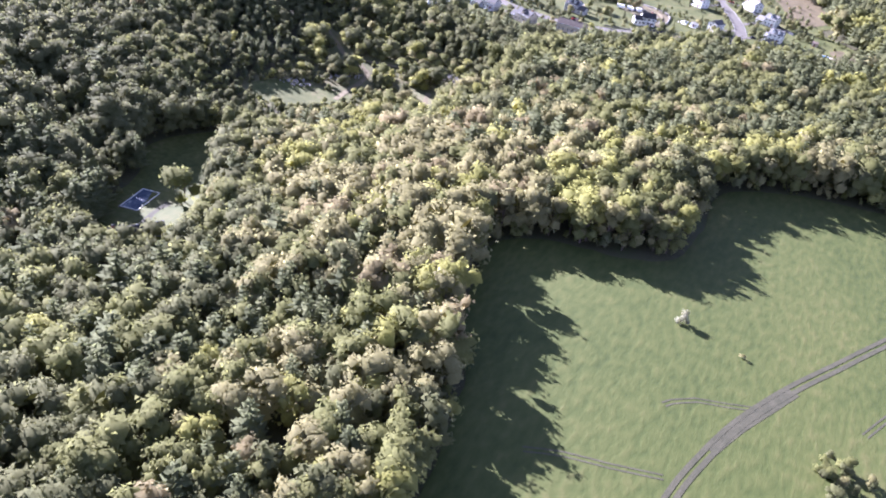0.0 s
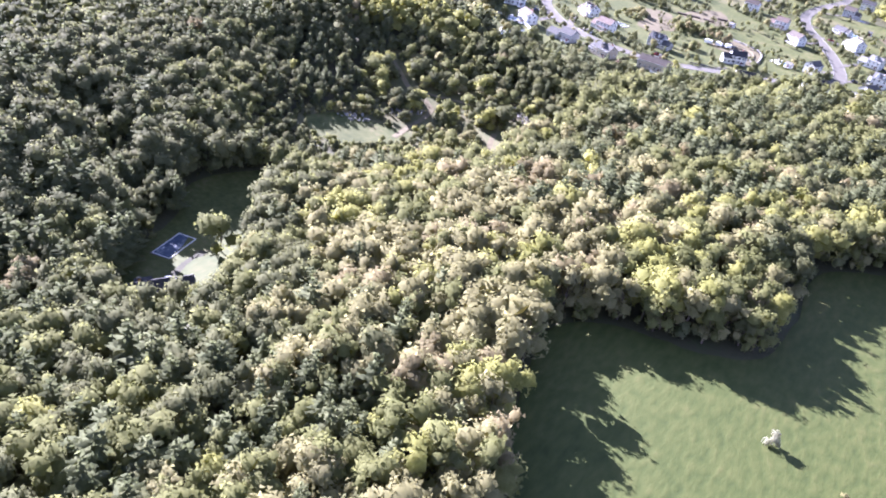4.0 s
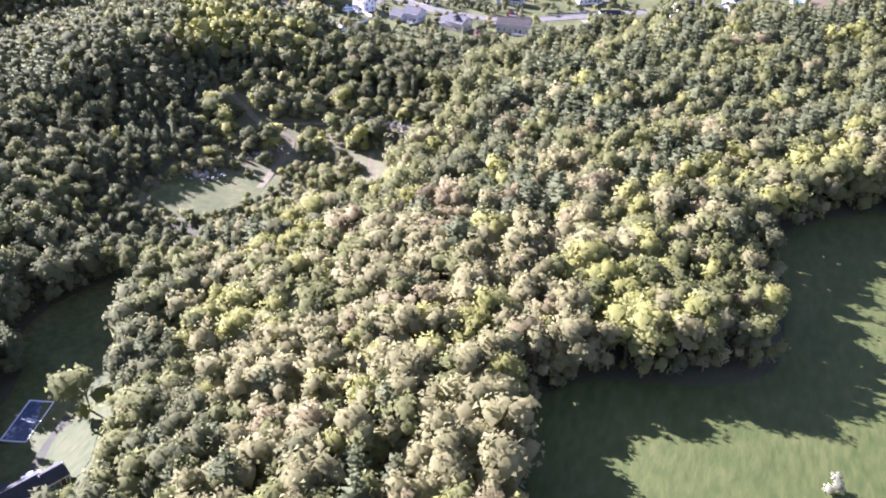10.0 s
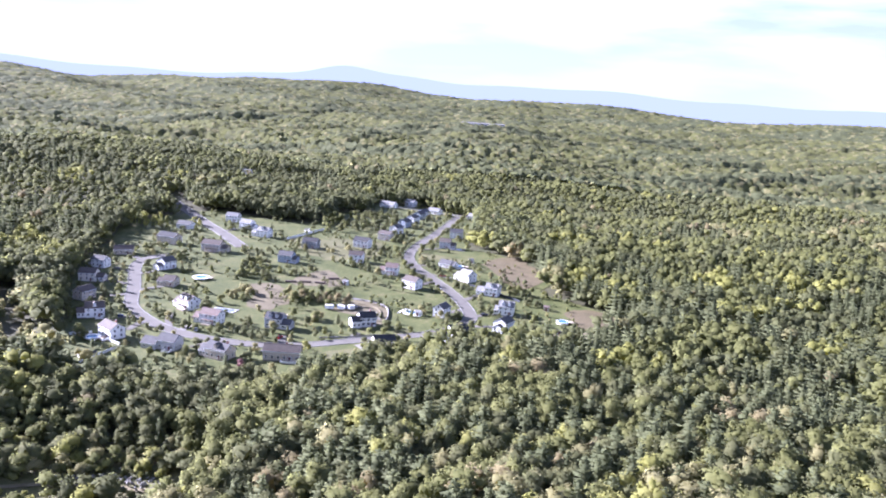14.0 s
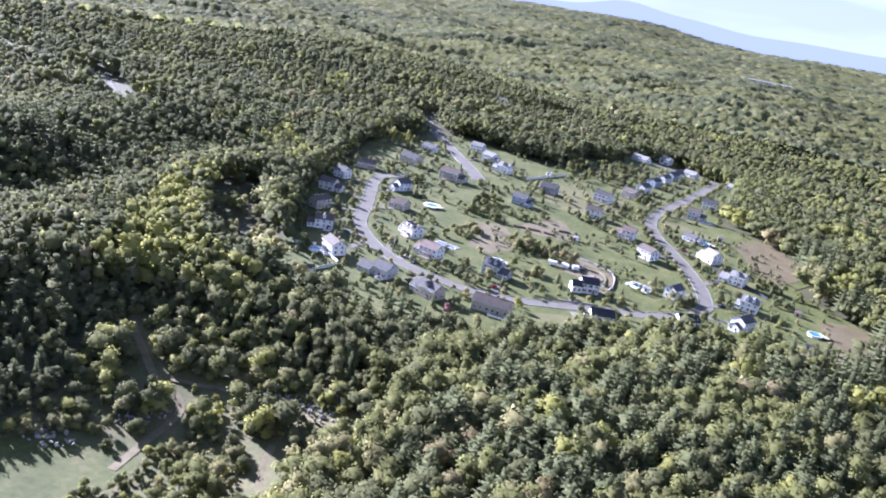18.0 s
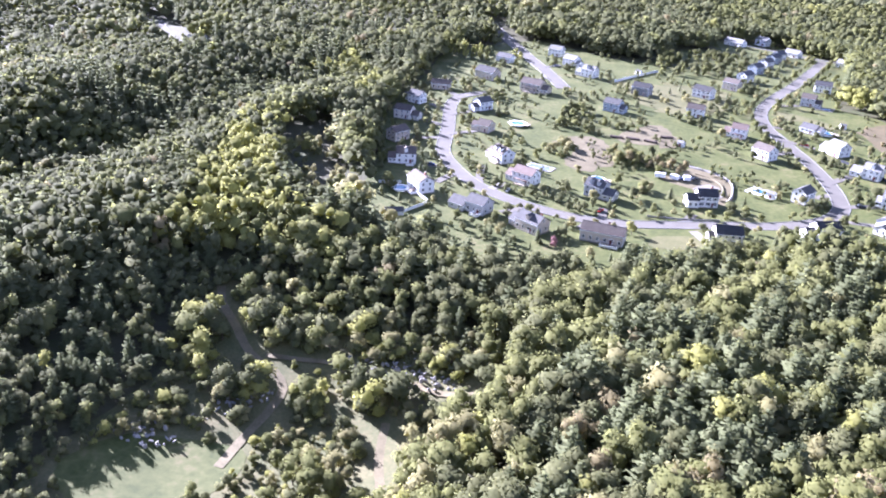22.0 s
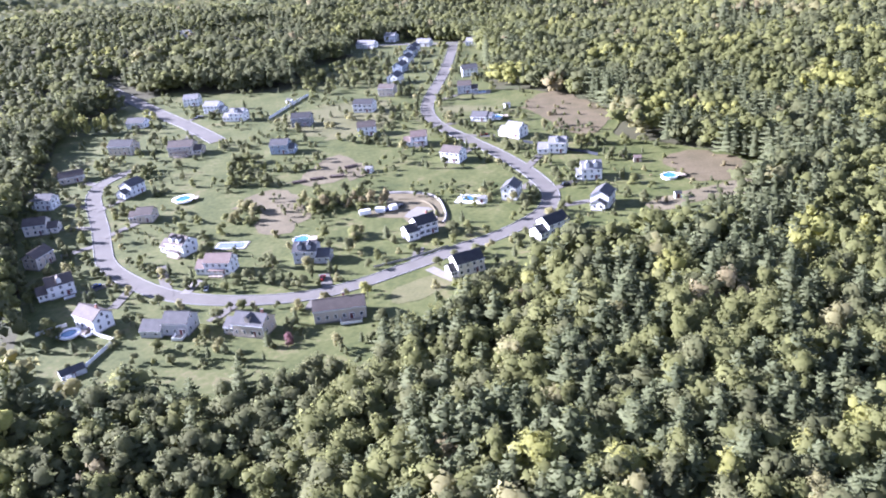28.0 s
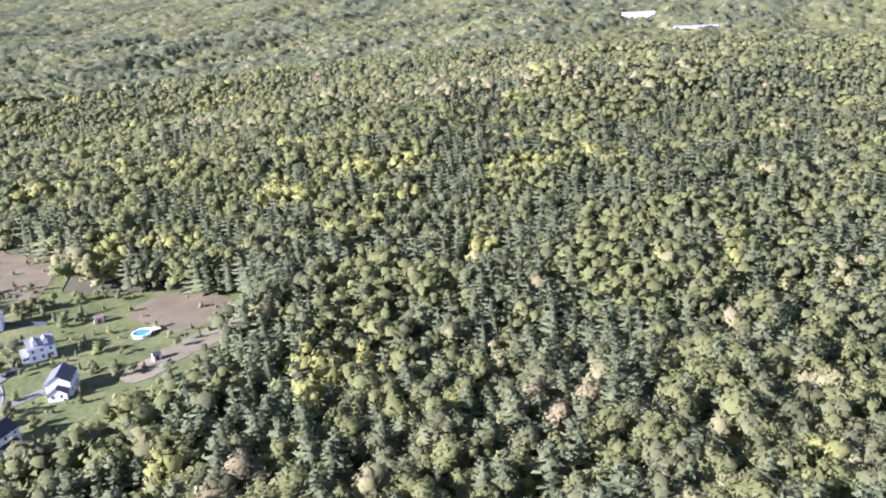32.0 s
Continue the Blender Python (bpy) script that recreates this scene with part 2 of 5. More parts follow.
PAINTS = [material("car_paint_" + n, [c, tuple(v * 1.1 for v in c)], rough=0.25, scale=1, fine=3)
          for n, c in (("white", (0.7, 0.7, 0.7)), ("silver", (0.42, 0.43, 0.45)), ("red", (0.32, 0.03, 0.03)), ("navy", (0.03, 0.05, 0.14)), ("black", (0.03, 0.03, 0.035)))]
TYRE = material("tyre_rubber", [(0.015, 0.015, 0.015), (0.03, 0.03, 0.03)], scale=4, fine=3)

# ---- shape of the land ----


def sig(a):
    return 1 / (1 + np.exp(-np.clip(a, -40, 40)))


def bump2(x, y, cx, cy, sx, sy):
    return np.exp(-((x - cx) / sx) ** 2 - ((y - cy) / sy) ** 2)


def land(x, y):
    """Height of the ground."""
    x, y = np.asarray(x, float), np.asarray(y, float)
    z = 11.5 * sig((x - 20) / 22) * sig(-(y + 165) / 45) * sig((x - 20) / 22 + 3)
    z = z - 17 * bump2(x, 0, -85, 0, 75, 1) * sig(-(y + 255) / 40)
    z = z - 9 * bump2(x, y, -75, -215, 75, 55)
    z = z - 4 * bump2(x, y, -60, -138, 60, 20)
    z = z + 6 * bump2(x, y, 130, -80, 90, 110)
    z = z + 0.035 * np.maximum(y - 20, 0) * sig((700 - y) / 120)
    z = z + 3 * bump2(x, y, -190, -130, 70, 70)
    z = z - 16 * bump2(x, y, -285, -95, 45, 150) - 9 * bump2(x, y, -300, 90, 60, 70) + 8 * bump2(x, y, -360, -60, 50, 160) + 7 * bump2(x, y, 330, 60, 60, 160) - 8 * bump2(x, y, 400, 140, 50, 90)
    z = z + 6 * bump2(x, y, -235, -20, 30, 90)
    r = np.hypot(x - 60, y + 380)
    far = sig((r - 620) / 60)
    z = z + far * (11 * np.sin(x / 210 + 1.3) * np.cos(y / 190 + 0.4) + 8 * np.sin((x + y) / 140) * sig((r - 900) / 100))
    z = z + 20 * bump2(x, y, 560, 200, 300, 170) - 26 * sig((r - 880) / 60) * sig((x - 180) / 70)
    s = np.clip((r - 2300) / 2500, 0, 1)
    z = z + 92 * s * s * (3 - 2 * s) + far * s * 16 * np.sin(np.arctan2(x - 60, y + 380) * 17)
    return z + 36 * bump2(x, y, -790, 4250, 260, 600) + 16 * bump2(x, y, -1500, 4100, 400, 500)


def smooth(ps, step=5.0, closed=False):
    """A rounded line through the corner points."""
    ps = [Vector(p) for p in ps]
    n, out = len(ps), []
    for i in range(n if closed else n - 1):
        a, b = ps[i], ps[(i + 1) % n]
        p0 = ps[(i - 1) % n] if closed or i else a + (a - b)
        p3 = ps[(i + 2) % n] if closed or i < n - 2 else b + (b - a)
        k = max(1, int((b - a).length / step))
        for j in range(k):
            t = j / k
            out.append(0.5 * (2 * a + (b - p0) * t + (2 * p0 - 5 * a + 4 * b - p3) * t * t + (3 * a - p0 - 3 * b + p3) * t ** 3))
    return out if closed else out + [ps[-1]]


def inside(x, y, poly):
    """Which of the points lie in the polygon."""
    x, y = np.asarray(x, float), np.asarray(y, float)
    hit = np.zeros(x.shape, bool)
    for (ax, ay), (bx, by) in zip(poly, list(poly[1:]) + [poly[0]]):
        cross = (ay > y) != (by > y)
        hit ^= cross & (x < (bx - ax) * (y - ay) / (by - ay + 1e-12) + ax)
    return hit


def away(x, y, line):
    """Distance of the points from a line of corner points."""
    x, y = np.asarray(x, float), np.asarray(y, float)
    best = np.full(x.shape, 1e9)
    for (ax, ay), (bx, by) in zip(line[:-1], line[1:]):
        dx, dy = bx - ax, by - ay
        t = np.clip(((x - ax) * dx + (y - ay) * dy) / (dx * dx + dy * dy + 1e-9), 0, 1)
        best = np.minimum(best, np.hypot(x - ax - t * dx, y - ay - t * dy))
    return best


def mesh_from(name, verts, faces, mats, index=None):
    """One mesh from arrays of corners and of triangles or quads."""
    verts, faces = np.asarray(verts, np.float32), np.asarray(faces, np.int32)
    me = bpy.data.meshes.new(name)
    me.vertices.add(len(verts))
    me.vertices.foreach_set("co", verts.ravel())
    me.loops.add(faces.size)
    me.loops.foreach_set("vertex_index", faces.ravel())
    me.polygons.add(len(faces))
    me.polygons.foreach_set("loop_start", np.arange(0, faces.size, faces.shape[1], dtype=np.int32))
    for m in mats:
        me.materials.append(m)
    if index is not None:
        me.polygons.foreach_set("material_index", np.asarray(index, np.int32))
    me.update(calc_edges=True)
    return me


def soft_shade(me):
    me.polygons.foreach_set("use_smooth", np.ones(len(me.polygons), bool))
    return me


# ---- ground ----
def axis_steps(lo, hi, core, step, grow):
    out, v, d = [0.0], 0.0, step
    for side in (1, -1):
        run, v, d = [], 0.0, step
        while v < (hi if side > 0 else -lo):
            d = step if v < core else d * grow
            v += d
            run.append(side * v)
        out = out + run if side > 0 else run[::-1] + out
    return np.array(out)


gx, gy = axis_steps(-5200, 5200, 330, 7.0, 1.10), axis_steps(-1400, 5200, 330, 7.0, 1.10)
GX, GY = np.meshgrid(gx + 20, gy - 180)
nx, ny = len(gx), len(gy)
gi = np.arange(nx * ny).reshape(ny, nx)
gf = np.stack([gi[:-1, :-1], gi[:-1, 1:], gi[1:, 1:], gi[1:, :-1]], -1).reshape(-1, 4)
ground = new("ground", soft_shade(mesh_from("ground", np.stack([GX, GY, land(GX, GY) - 0.3], -1).reshape(-1, 3), gf, [FLOOR])))
tagged(ground, "dark leaf-strewn forest floor rolling to the horizon", "ground", kind="structure")

from mathutils import geometry as flat


def drape(name, poly, mat, label, lift=0.0, step=7.0, wobble=1.2, kind="structure", category="ground"):
    """A patch of ground cover that follows the land."""
    edge = smooth([(a, b, 0) for a, b in poly], 4.0, True)
    edge = [(p.x + wobble * (noise.noise((p.x / 9, p.y / 9, 1.7)) + 0.5 * noise.noise((p.x / 3, p.y / 3, 4.7))), p.y + wobble * (noise.noise((p.x / 9, p.y / 9, 7.1)) + 0.5 * noise.noise((p.x / 3, p.y / 3, 9.2)))) for p in edge]
    xs, ys = [p[0] for p in edge], [p[1] for p in edge]
    X, Y = np.meshgrid(np.arange(min(xs), max(xs), step), np.arange(min(ys), max(ys), step))
    keep = inside(X, Y, edge)
    inner = [Vector(p) for p in zip(X[keep], Y[keep])]
    vs, _, fs, *_ = flat.delaunay_2d_cdt([Vector(p) for p in edge] + inner, [], [list(range(len(edge)))], 1, 0.01)
    co = np.array([(v.x, v.y) for v in vs])
    z = land(co[:, 0], co[:, 1]) + lift
    me = soft_shade(mesh_from(name, np.c_[co, z], [f for f in fs if len(f) == 3], [mat]))
    return tagged(new(name, me), label, category, kind=kind)


def ribbon(name, line, width, mat, label, lift=0.0, category="road", kind="structure", thick=0.0, shift=0.0):
    """A strip along a line, such as a road, a kerb or a track."""
    ps = smooth([(a, b, 0) for a, b in line], 4.0)
    vs, fs = [], []
    for i, p in enumerate(ps):
        d = (ps[min(i + 1, len(ps) - 1)] - ps[max(i - 1, 0)]).normalized()
        s = Vector((-d.y, d.x, 0))
        for k in (-0.5, 0.5):
            q = p + s * (shift + k * width)
            h = float(land(p.x, p.y)) + lift
            vs += [(q.x, q.y, h - thick), (q.x, q.y, h)]
    for i in range(len(ps) - 1):
        a, b = 4 * i, 4 * i + 4
        fs.append((a + 1, a + 3, b + 3, b + 1))
        if thick:
            fs += [(a, a + 1, b + 1, b), (a + 2, b + 2, b + 3, a + 3)]
    return tagged(new(name, mesh_from(name, vs, fs, [mat])), label, category, kind=kind)


FIELD = [(78, -424), (66, -398), (56, -371), (49, -348), (60, -333), (87, -327), (101, -316), (104, -288), (104, -250), (130, -228),
         (160, -218), (260, -190), (420, -220), (430, -640), (90, -640), (88, -500)]
TOWN = [(-219, 120), (-226, 158), (-240, 205), (-236, 244), (-194, 305), (-150, 290), (-100, 285), (-87, 360), (-61, 391), (-70, 440), (-20, 470), (46, 412), (50, 318),
        (47, 225), (77, 200), (112, 138), (103, 102), (128, 77), (160, 36), (122, -24), (95, -37), (74, -38), (51, -50), (30, -64), (18, -72), (3, -84),
        (-11, -92), (-23, -108), (-40, -112), (-60, -112), (-85, -108), (-112, -108), (-134, -92), (-162, -24), (-200, 48)]
FARM = [(-106, -336), (-95, -306), (-79, -316), (-70, -336), (-60, -352), (-48, -366), (-38, -384), (-42, -400), (-56, -408), (-72, -396), (-86, -376), (-92, -356)]
GLADE = [(-119, -260), (-113, -242), (-101, -235), (-88, -230), (-80, -230), (-78, -244), (-90, -264), (-108, -268)]
ROAD_FAR = [(-520, 190), (-470, 150), (-430, 130), (-380, 118)]
SCRUB = [(-140, -174), (-132, -165), (-70, -160), (-25, -165), (-22, -190), (-34, -215), (-36, -238), (-74, -258), (-100, -274), (-122, -270), (-124, -240), (-126, -205), (-134, -188)]
drape("meadow", FIELD, MEADOW, "wide mown meadow of green spring grass", 0.0, 6.0)
drape("lawn", TOWN, LAWN, "open grass lots of a suburban neighbourhood", 0.0, 6.0)
drape("farm_lawn", FARM, LAWN, "narrow grass yard of a farmhouse in the woods", 0.0, 5.0)
drape("scrub_ground", SCRUB, HEATH, "brown bushy ground of an old clearing", 0.0, 5.0)
drape("glade", GLADE, LAWN, "green grassy glade in the clearing", 0.10, 4.0)
drape("brown_patch", [(63, 172), (72, 188), (84, 197), (98, 172), (108, 140), (103, 122), (94, 110), (82, 114), (74, 128), (68, 150)], SCRUBBY, "brown patch of dead scrub beside the lots", 0.10, 4.0, 5.0)
drape("brown_patch", [(118, 60), (126, 66), (134, 69), (143, 58), (151, 44), (151, 28), (140, 25), (129, 25), (121, 30), (117, 40)], SCRUBBY, "brown rough ground behind the houses", 0.10, 4.0, 4.0)
drape("bare_patch", [(96, 6), (111, 15), (131, 20), (145, 22), (146, 14), (134, 5), (117, 1), (98, -4)], DIRT, "bare sandy soil at the wood's edge", 0.14, 4.0, 3.0)
drape("rough_lot", [(-66, -374), (-66, -365), (-58, -366), (-51, -376), (-50, -384), (-58, -383)], MEADOW, "dry tan grass beside the farmhouse", 0.10, 3.0, 1.5)
drape("bare_patch", [(-87, 70), (-74, 74), (-64, 68), (-56, 44), (-59, 22), (-69, 20), (-78, 26), (-80, 48), (-92, 58)], DIRT, "bare earth left by building works", 0.10, 4.0, 7.0)
drape("bare_patch", [(-30, 34), (-18, 40), (-16, 55), (-3, 52), (7, 42), (11, 21), (9, 10), (-4, 12), (-9, 24), (-20, 27)], DIRT, "bare earth round a new house", 0.10, 4.0, 2.0)
drape("bare_patch", [(-70, 82), (-60, 92), (-52, 118), (-40, 112), (-30, 92), (-30, 82), (-48, 76)], DIRT, "patch of rough brown ground between the lots", 0.10, 4.0, 7.0)
drape("rough_lot", [(-30, 225), (-90, 205), (-60, 150), (-20, 165)], ROUGH, "dry yellowish grass on an empty lot", 0.10, 5.0, 8.0)
drape("rough_lot", [(-10, -44), (6, -36), (16, -30), (10, -46), (-2, -56), (-12, -56)], ROUGH, "dry yellowish grass on an empty lot", 0.10, 4.0, 2.0)
drape("rough_lot", [(12, 190), (40, 180), (60, 160), (30, 172), (14, 172)], ROUGH, "dry yellowish grass beside the road", 0.10, 5.0, 2.0)

ROAD = [(27, 420), (23, 362), (15, 280), (6, 222), (3, 184), (9, 153), (23, 125), (39, 95), (51, 66), (57, 44), (58, 29), (53, 14), (43, 2), (30, -8), (16, -15),
        (2, -23), (-11, -30), (-24, -37), (-39, -42), (-54, -43), (-71, -41), (-89, -36), (-106, -27), (-124, -11), (-138, 6), (-147, 26), (-155, 46),
        (-165, 68), (-175, 92), (-176, 113), (-160, 132)]
ROAD_NW = [(-262, 350), (-220, 295), (-180, 241), (-150, 202), (-125, 166)]
ROAD_BACK = [(-60, 452), (-20, 440), (27, 428), (60, 430)]
STREETS = (ROAD, ROAD_NW, ROAD_BACK)
for line, wide, label in ((ROAD, 7.6, "grey asphalt street looping through the lots"), (ROAD_NW, 10.0, "broad grey street leading in from the woods"), (ROAD_BACK, 6.5, "grey street past the far houses"), (ROAD_FAR, 9.0, "stretch of grey road in the western woods")):
    ribbon("road", line, wide, ASPHALT, label, 0.14)
    for s in (-1, 1):
        ribbon("kerb", line, 0.3, KERB, "grey granite kerb along the street", 0.28, "kerb", thick=0.3, shift=s * (wide / 2 + 0.17))
ribbon("dirt_track", [(125, -440), (127, -417), (130, -402), (135, -384), (144, -362), (154, -342), (165, -320), (195, -262)], 1.3, RUT, "worn rut of a field track", 0.08, "track", shift=-1.0)
ribbon("dirt_track", [(125, -440), (127, -417), (130, -402), (135, -384), (144, -362), (154, -342), (165, -320), (195, -262)], 1.3, RUT, "worn rut of a field track", 0.08, "track", shift=1.0)
ribbon("mud_patch", [(131, -398), (135, -386), (140, -374), (145, -362)], 3.4, RUT, "trampled muddy stretch of the field track", 0.05, "track")
for line in ([(117.5, -389), (119, -386.5), (124, -382), (131, -379), (137, -376)], [(95, -424), (103, -420), (113, -417), (124, -413)], [(163, -368), (168, -356), (174, -345)]):
    ribbon("wheel_mark", line, 0.5, RUT, "faint wheel mark in the mown grass", 0.05, "track", shift=-0.7)
    ribbon("wheel_mark", line, 0.5, RUT, "faint wheel mark in the mown grass", 0.05, "track", shift=0.7)
TRAILS = [[(-138, -172), (-132, -179), (-122, -185), (-108, -194), (-96, -197), (-89, -202), (-87, -211), (-86, -225), (-84, -238)],
          [(-103, -192), (-91, -188), (-82, -185), (-71, -184), (-57, -183), (-43, -185), (-32, -182)], [(-36, -232), (-46, -216), (-52, -202)]]
for line, wide in zip(TRAILS, (3.0, 2.8, 2.6)):
    ribbon("sandy_trail", line, wide, TRACK, "sandy trail through the clearing", 0.2, "trail")
ribbon("farm_drive", [(-66, -406), (-63, -394), (-63, -384), (-66, -374), (-68, -364)], 3.0, RUT, "gravel drive of the farmhouse", 0.13, "drive")

# ---- things ----


def part(name, bm, mat, parent=None, label=""):
    """Links a bmesh, or shares a mesh, as one object under its thing."""
    if isinstance(bm, bmesh.types.BMesh):
        me = bpy.data.meshes.new(name)
        bm.to_mesh(me)
        bm.free()
        me.materials.append(mat)
    else:
        me = bm
    ob = new(name, me)
    ob.parent = parent
    return tagged(ob, label) if label else ob


def box(bm, x0, x1, y0, y1, z0, z1):
    vs = [bm.verts.new(p) for p in ((x0, y0, z0), (x1, y0, z0), (x1, y1, z0), (x0, y1, z0), (x0, y0, z1), (x1, y0, z1), (x1, y1, z1), (x0, y1, z1))]
    for f in ((3, 2, 1, 0), (4, 5, 6, 7), (0, 1, 5, 4), (1, 2, 6, 5), (2, 3, 7, 6), (3, 0, 4, 7)):
        bm.faces.new([vs[i] for i in f])
    return bm


def boxes(*dims):
    bm = bmesh.new()
    for d in dims:
        box(bm, *d)
    return bm


def ring(bm, r0, r1, z0, z1, n=20, cx=0, cy=0, sx=1.0, sy=1.0):
    """A ring with a hollow, as of a pool's wall."""
    vs = [[bm.verts.new((cx + sx * r * math.cos(2 * math.pi * i / n), cy + sy * r * math.sin(2 * math.pi * i / n), z)) for i in range(n)] for r, z in ((r1, z0), (r1, z1), (r0, z1), (r0, z0))]
    for k in range(4):
        a, b = vs[k], vs[(k + 1) % 4]
        for i in range(n):
            bm.faces.new((a[i], a[(i + 1) % n], b[(i + 1) % n], b[i]))
    return bm


# ---- trees ----
rng = np.random.default_rng(5)
ico = bmesh.new()
bmesh.ops.create_icosphere(ico, subdivisions=1, radius=1)
ICO_V = np.array([v.co[:] for v in ico.verts])
ICO_F = np.array([[v.index for v in f.verts] for f in ico.faces])
ico.free()


def unit(v):
    return v / np.linalg.norm(v, axis=-1, keepdims=True)


def cards(points, normals, size, r, aspect=0.75):
    """Small leaf sprays at the points, facing about along the normals."""
    n = len(points)
    normals = unit(normals)
    facing = unit(normals + r.normal(0, 0.5, (n, 3)))
    a = unit(np.cross(facing, r.normal(0, 1, (n, 3))))
    b = np.cross(facing, a)
    s = size * r.uniform(0.6, 1.4, (n, 1))
    v = np.stack([points + a * s, points + (b * aspect - 0.6 * a) * s, points - (b * aspect + 0.5 * a) * s], 1)
    soft = unit(0.82 * np.repeat(normals, 3, 0) + 0.18 * np.repeat(facing, 3, 0))
    return v.reshape(-1, 3), 3 * np.arange(n)[:, None] + [0, 1, 2], soft


def join(parts):
    vs, fs, ns, k = [], [], [], 0
    for v, f, n in parts:
        vs.append(v)
        fs.append(f + k)
        ns.append(n)
        k += len(v)
    v, f, n = np.concatenate(vs), np.concatenate(fs), np.concatenate(ns)
    turn = (np.cross(v[f[:, 1]] - v[f[:, 0]], v[f[:, 2]] - v[f[:, 0]]) * n[f].sum(1)).sum(1) < 0
    f[turn] = f[turn][:, ::-1]
    return v, f, n


def rounded(p):
    """Outward direction of a crown as a whole, bent upwards."""
    return 0.6 * unit(p - (0, 0, 0.42)) + (0, 0, 0.42)


def crown(seed, sprays, lobes, size, wide=0.27, low=0.28, core=0.80, big=1.0):
    """A broad crown of unit height: uneven lobes of leaf sprays round darker inner masses."""
    r = np.random.default_rng(seed)
    cs, rs = [], []
    for k in range(lobes):
        a, d = 2.4 * k + r.uniform(-0.5, 0.5), wide * r.uniform(0.25, 0.95) * (k > 0)
        z = r.uniform(low + 0.14, 0.74) if k else 0.76
        cs.append((d * math.cos(a), d * math.sin(a), z))
        rs.append(big * r.uniform(0.085, 0.185))
    cs, rs = np.array(cs), np.array(rs)
    bits = []
    for c, q in zip(cs, rs):
        jig = ICO_V * (1 + r.uniform(-0.34, 0.30, (len(ICO_V), 1))) * (1, 1, 0.92)
        bits.append((c + jig * q * core, ICO_F, unit(0.42 * ICO_V + rounded(c + jig * q * core))))
    if sprays:
        which = r.choice(lobes, sprays * 3, p=rs ** 2 / (rs ** 2).sum())
        dirs = unit(r.normal(0, 1, (sprays * 3, 3)) + (0, 0, 0.35))
        pts = cs[which] + dirs * rs[which, None] * r.uniform(0.74, 1.14, (sprays * 3, 1))
        gap = np.linalg.norm(pts[:, None] - cs[None], axis=-1) / rs[None]
        pts_ok = np.where(gap.min(1) > 0.7)[0][:sprays]
        bits.append(cards(pts[pts_ok], 0.42 * dirs[pts_ok] + rounded(pts[pts_ok]), size, r))
    v, f, n = join(bits)
    v[:, 2] /= v[:, 2].max()
    return v, f, n


def pine(seed, tiers, arms, wide=0.19, low=0.12, tufts=2):
    """A conifer of unit height: tiers of reaching boughs with upturned tufts round a slim core."""
    r = np.random.default_rng(seed)
    bits = []
    n = 6
    ang = np.arange(n) * 2 * math.pi / n
    base = np.stack([np.cos(ang) * wide * 0.42, np.sin(ang) * wide * 0.42, np.full(n, low + 0.06)], 1)
    bits.append((np.r_[base, [[0, 0, 0.95]]], np.array([(i, (i + 1) % n, n) for i in range(n)]), unit(np.r_[base * (1, 1, 0) * 10 + (0, 0, 0.6), [[0, 0, 1]]])))
    tips, outs = [], []
    for t in range(tiers):
        z = low + (0.97 - low) * (t + 0.35) / tiers
        reach = wide * (1 - ((z - low) / (1.03 - low)) ** 1.7) + 0.018
        k_all = max(4, int(arms * (1 - 0.45 * t / tiers)))
        for k in range(k_all):
            a = 2 * math.pi * (k + 0.37 * t) / k_all + r.uniform(-0.35, 0.35)
            q, w = reach * r.uniform(0.55, 1.35), reach * 0.2 + 0.012
            d, s = np.array((math.cos(a), math.sin(a), 0)), np.array((-math.sin(a), math.cos(a), 0))
            up = r.uniform(-0.015, 0.05)
            v = np.array([(0, 0, z + 0.02), d * q * 0.6 + s * w + (0, 0, z - 0.01 + up), d * q + (0, 0, z + 0.012 + up), d * q * 0.6 - s * w + (0, 0, z - 0.01 + up)])
            bits.append((v, np.array([(0, 1, 2), (0, 2, 3)]), unit(np.array([d * 0.6 + (0, 0, 1), d + s * 0.4 + (0, 0, 0.9), d + (0, 0, 0.8), d - s * 0.4 + (0, 0, 0.9)]))))
            for j in range(tufts):
                f = r.uniform(0.45, 1.05)
                tips.append(d * q * f + s * r.uniform(-1, 1) * w * 0.8 + (0, 0, z + up * f + 0.012))
                outs.append(d * 0.8 + (0, 0, 0.7))
    if tips:
        bits.append(cards(np.array(tips), np.array(outs), 0.030, r, 0.6))
    return join(bits)


NEAR_B = [crown(10 + k, 280, 9 + k % 4, 0.033, wide=0.24 + 0.03 * (k % 4), low=0.06, core=0.80) for k in range(10)]
SHRUB_B = [crown(30 + k, 190, 5, 0.055, wide=0.34, low=0.0, big=1.7, core=0.84) for k in range(5)]
SMALL_B = [crown(50 + k, 70, 3, 0.085, wide=0.36, low=0.0, big=1.8, core=0.82) for k in range(5)]
NEAR_P = [pine(40 + k, 11, 9, 0.20 + 0.02 * k) for k in range(4)]
MID_B = [crown(60 + k, 62, 5, 0.052, wide=0.29, big=1.08, low=0.08, core=0.80) for k in range(6)]
FAR_B = [crown(90 + k, 14, 3, 0.075, wide=0.29, big=1.2, low=0.12, core=0.86) for k in range(5)]
FAR_P = [pine(96 + k, 5, 5, 0.21, tufts=0) for k in range(3)]
MID_P = [pine(80 + k, 7, 7, 0.21, tufts=1) for k in range(3)]


def leafy(name, v, f, n, mats, index=None):
    """A mesh of leaves that takes the light as a soft rounded crown."""
    me = soft_shade(mesh_from(name, v, f, mats, index))
    me.normals_split_custom_set_from_vertices(n.astype(np.float32))
    return me


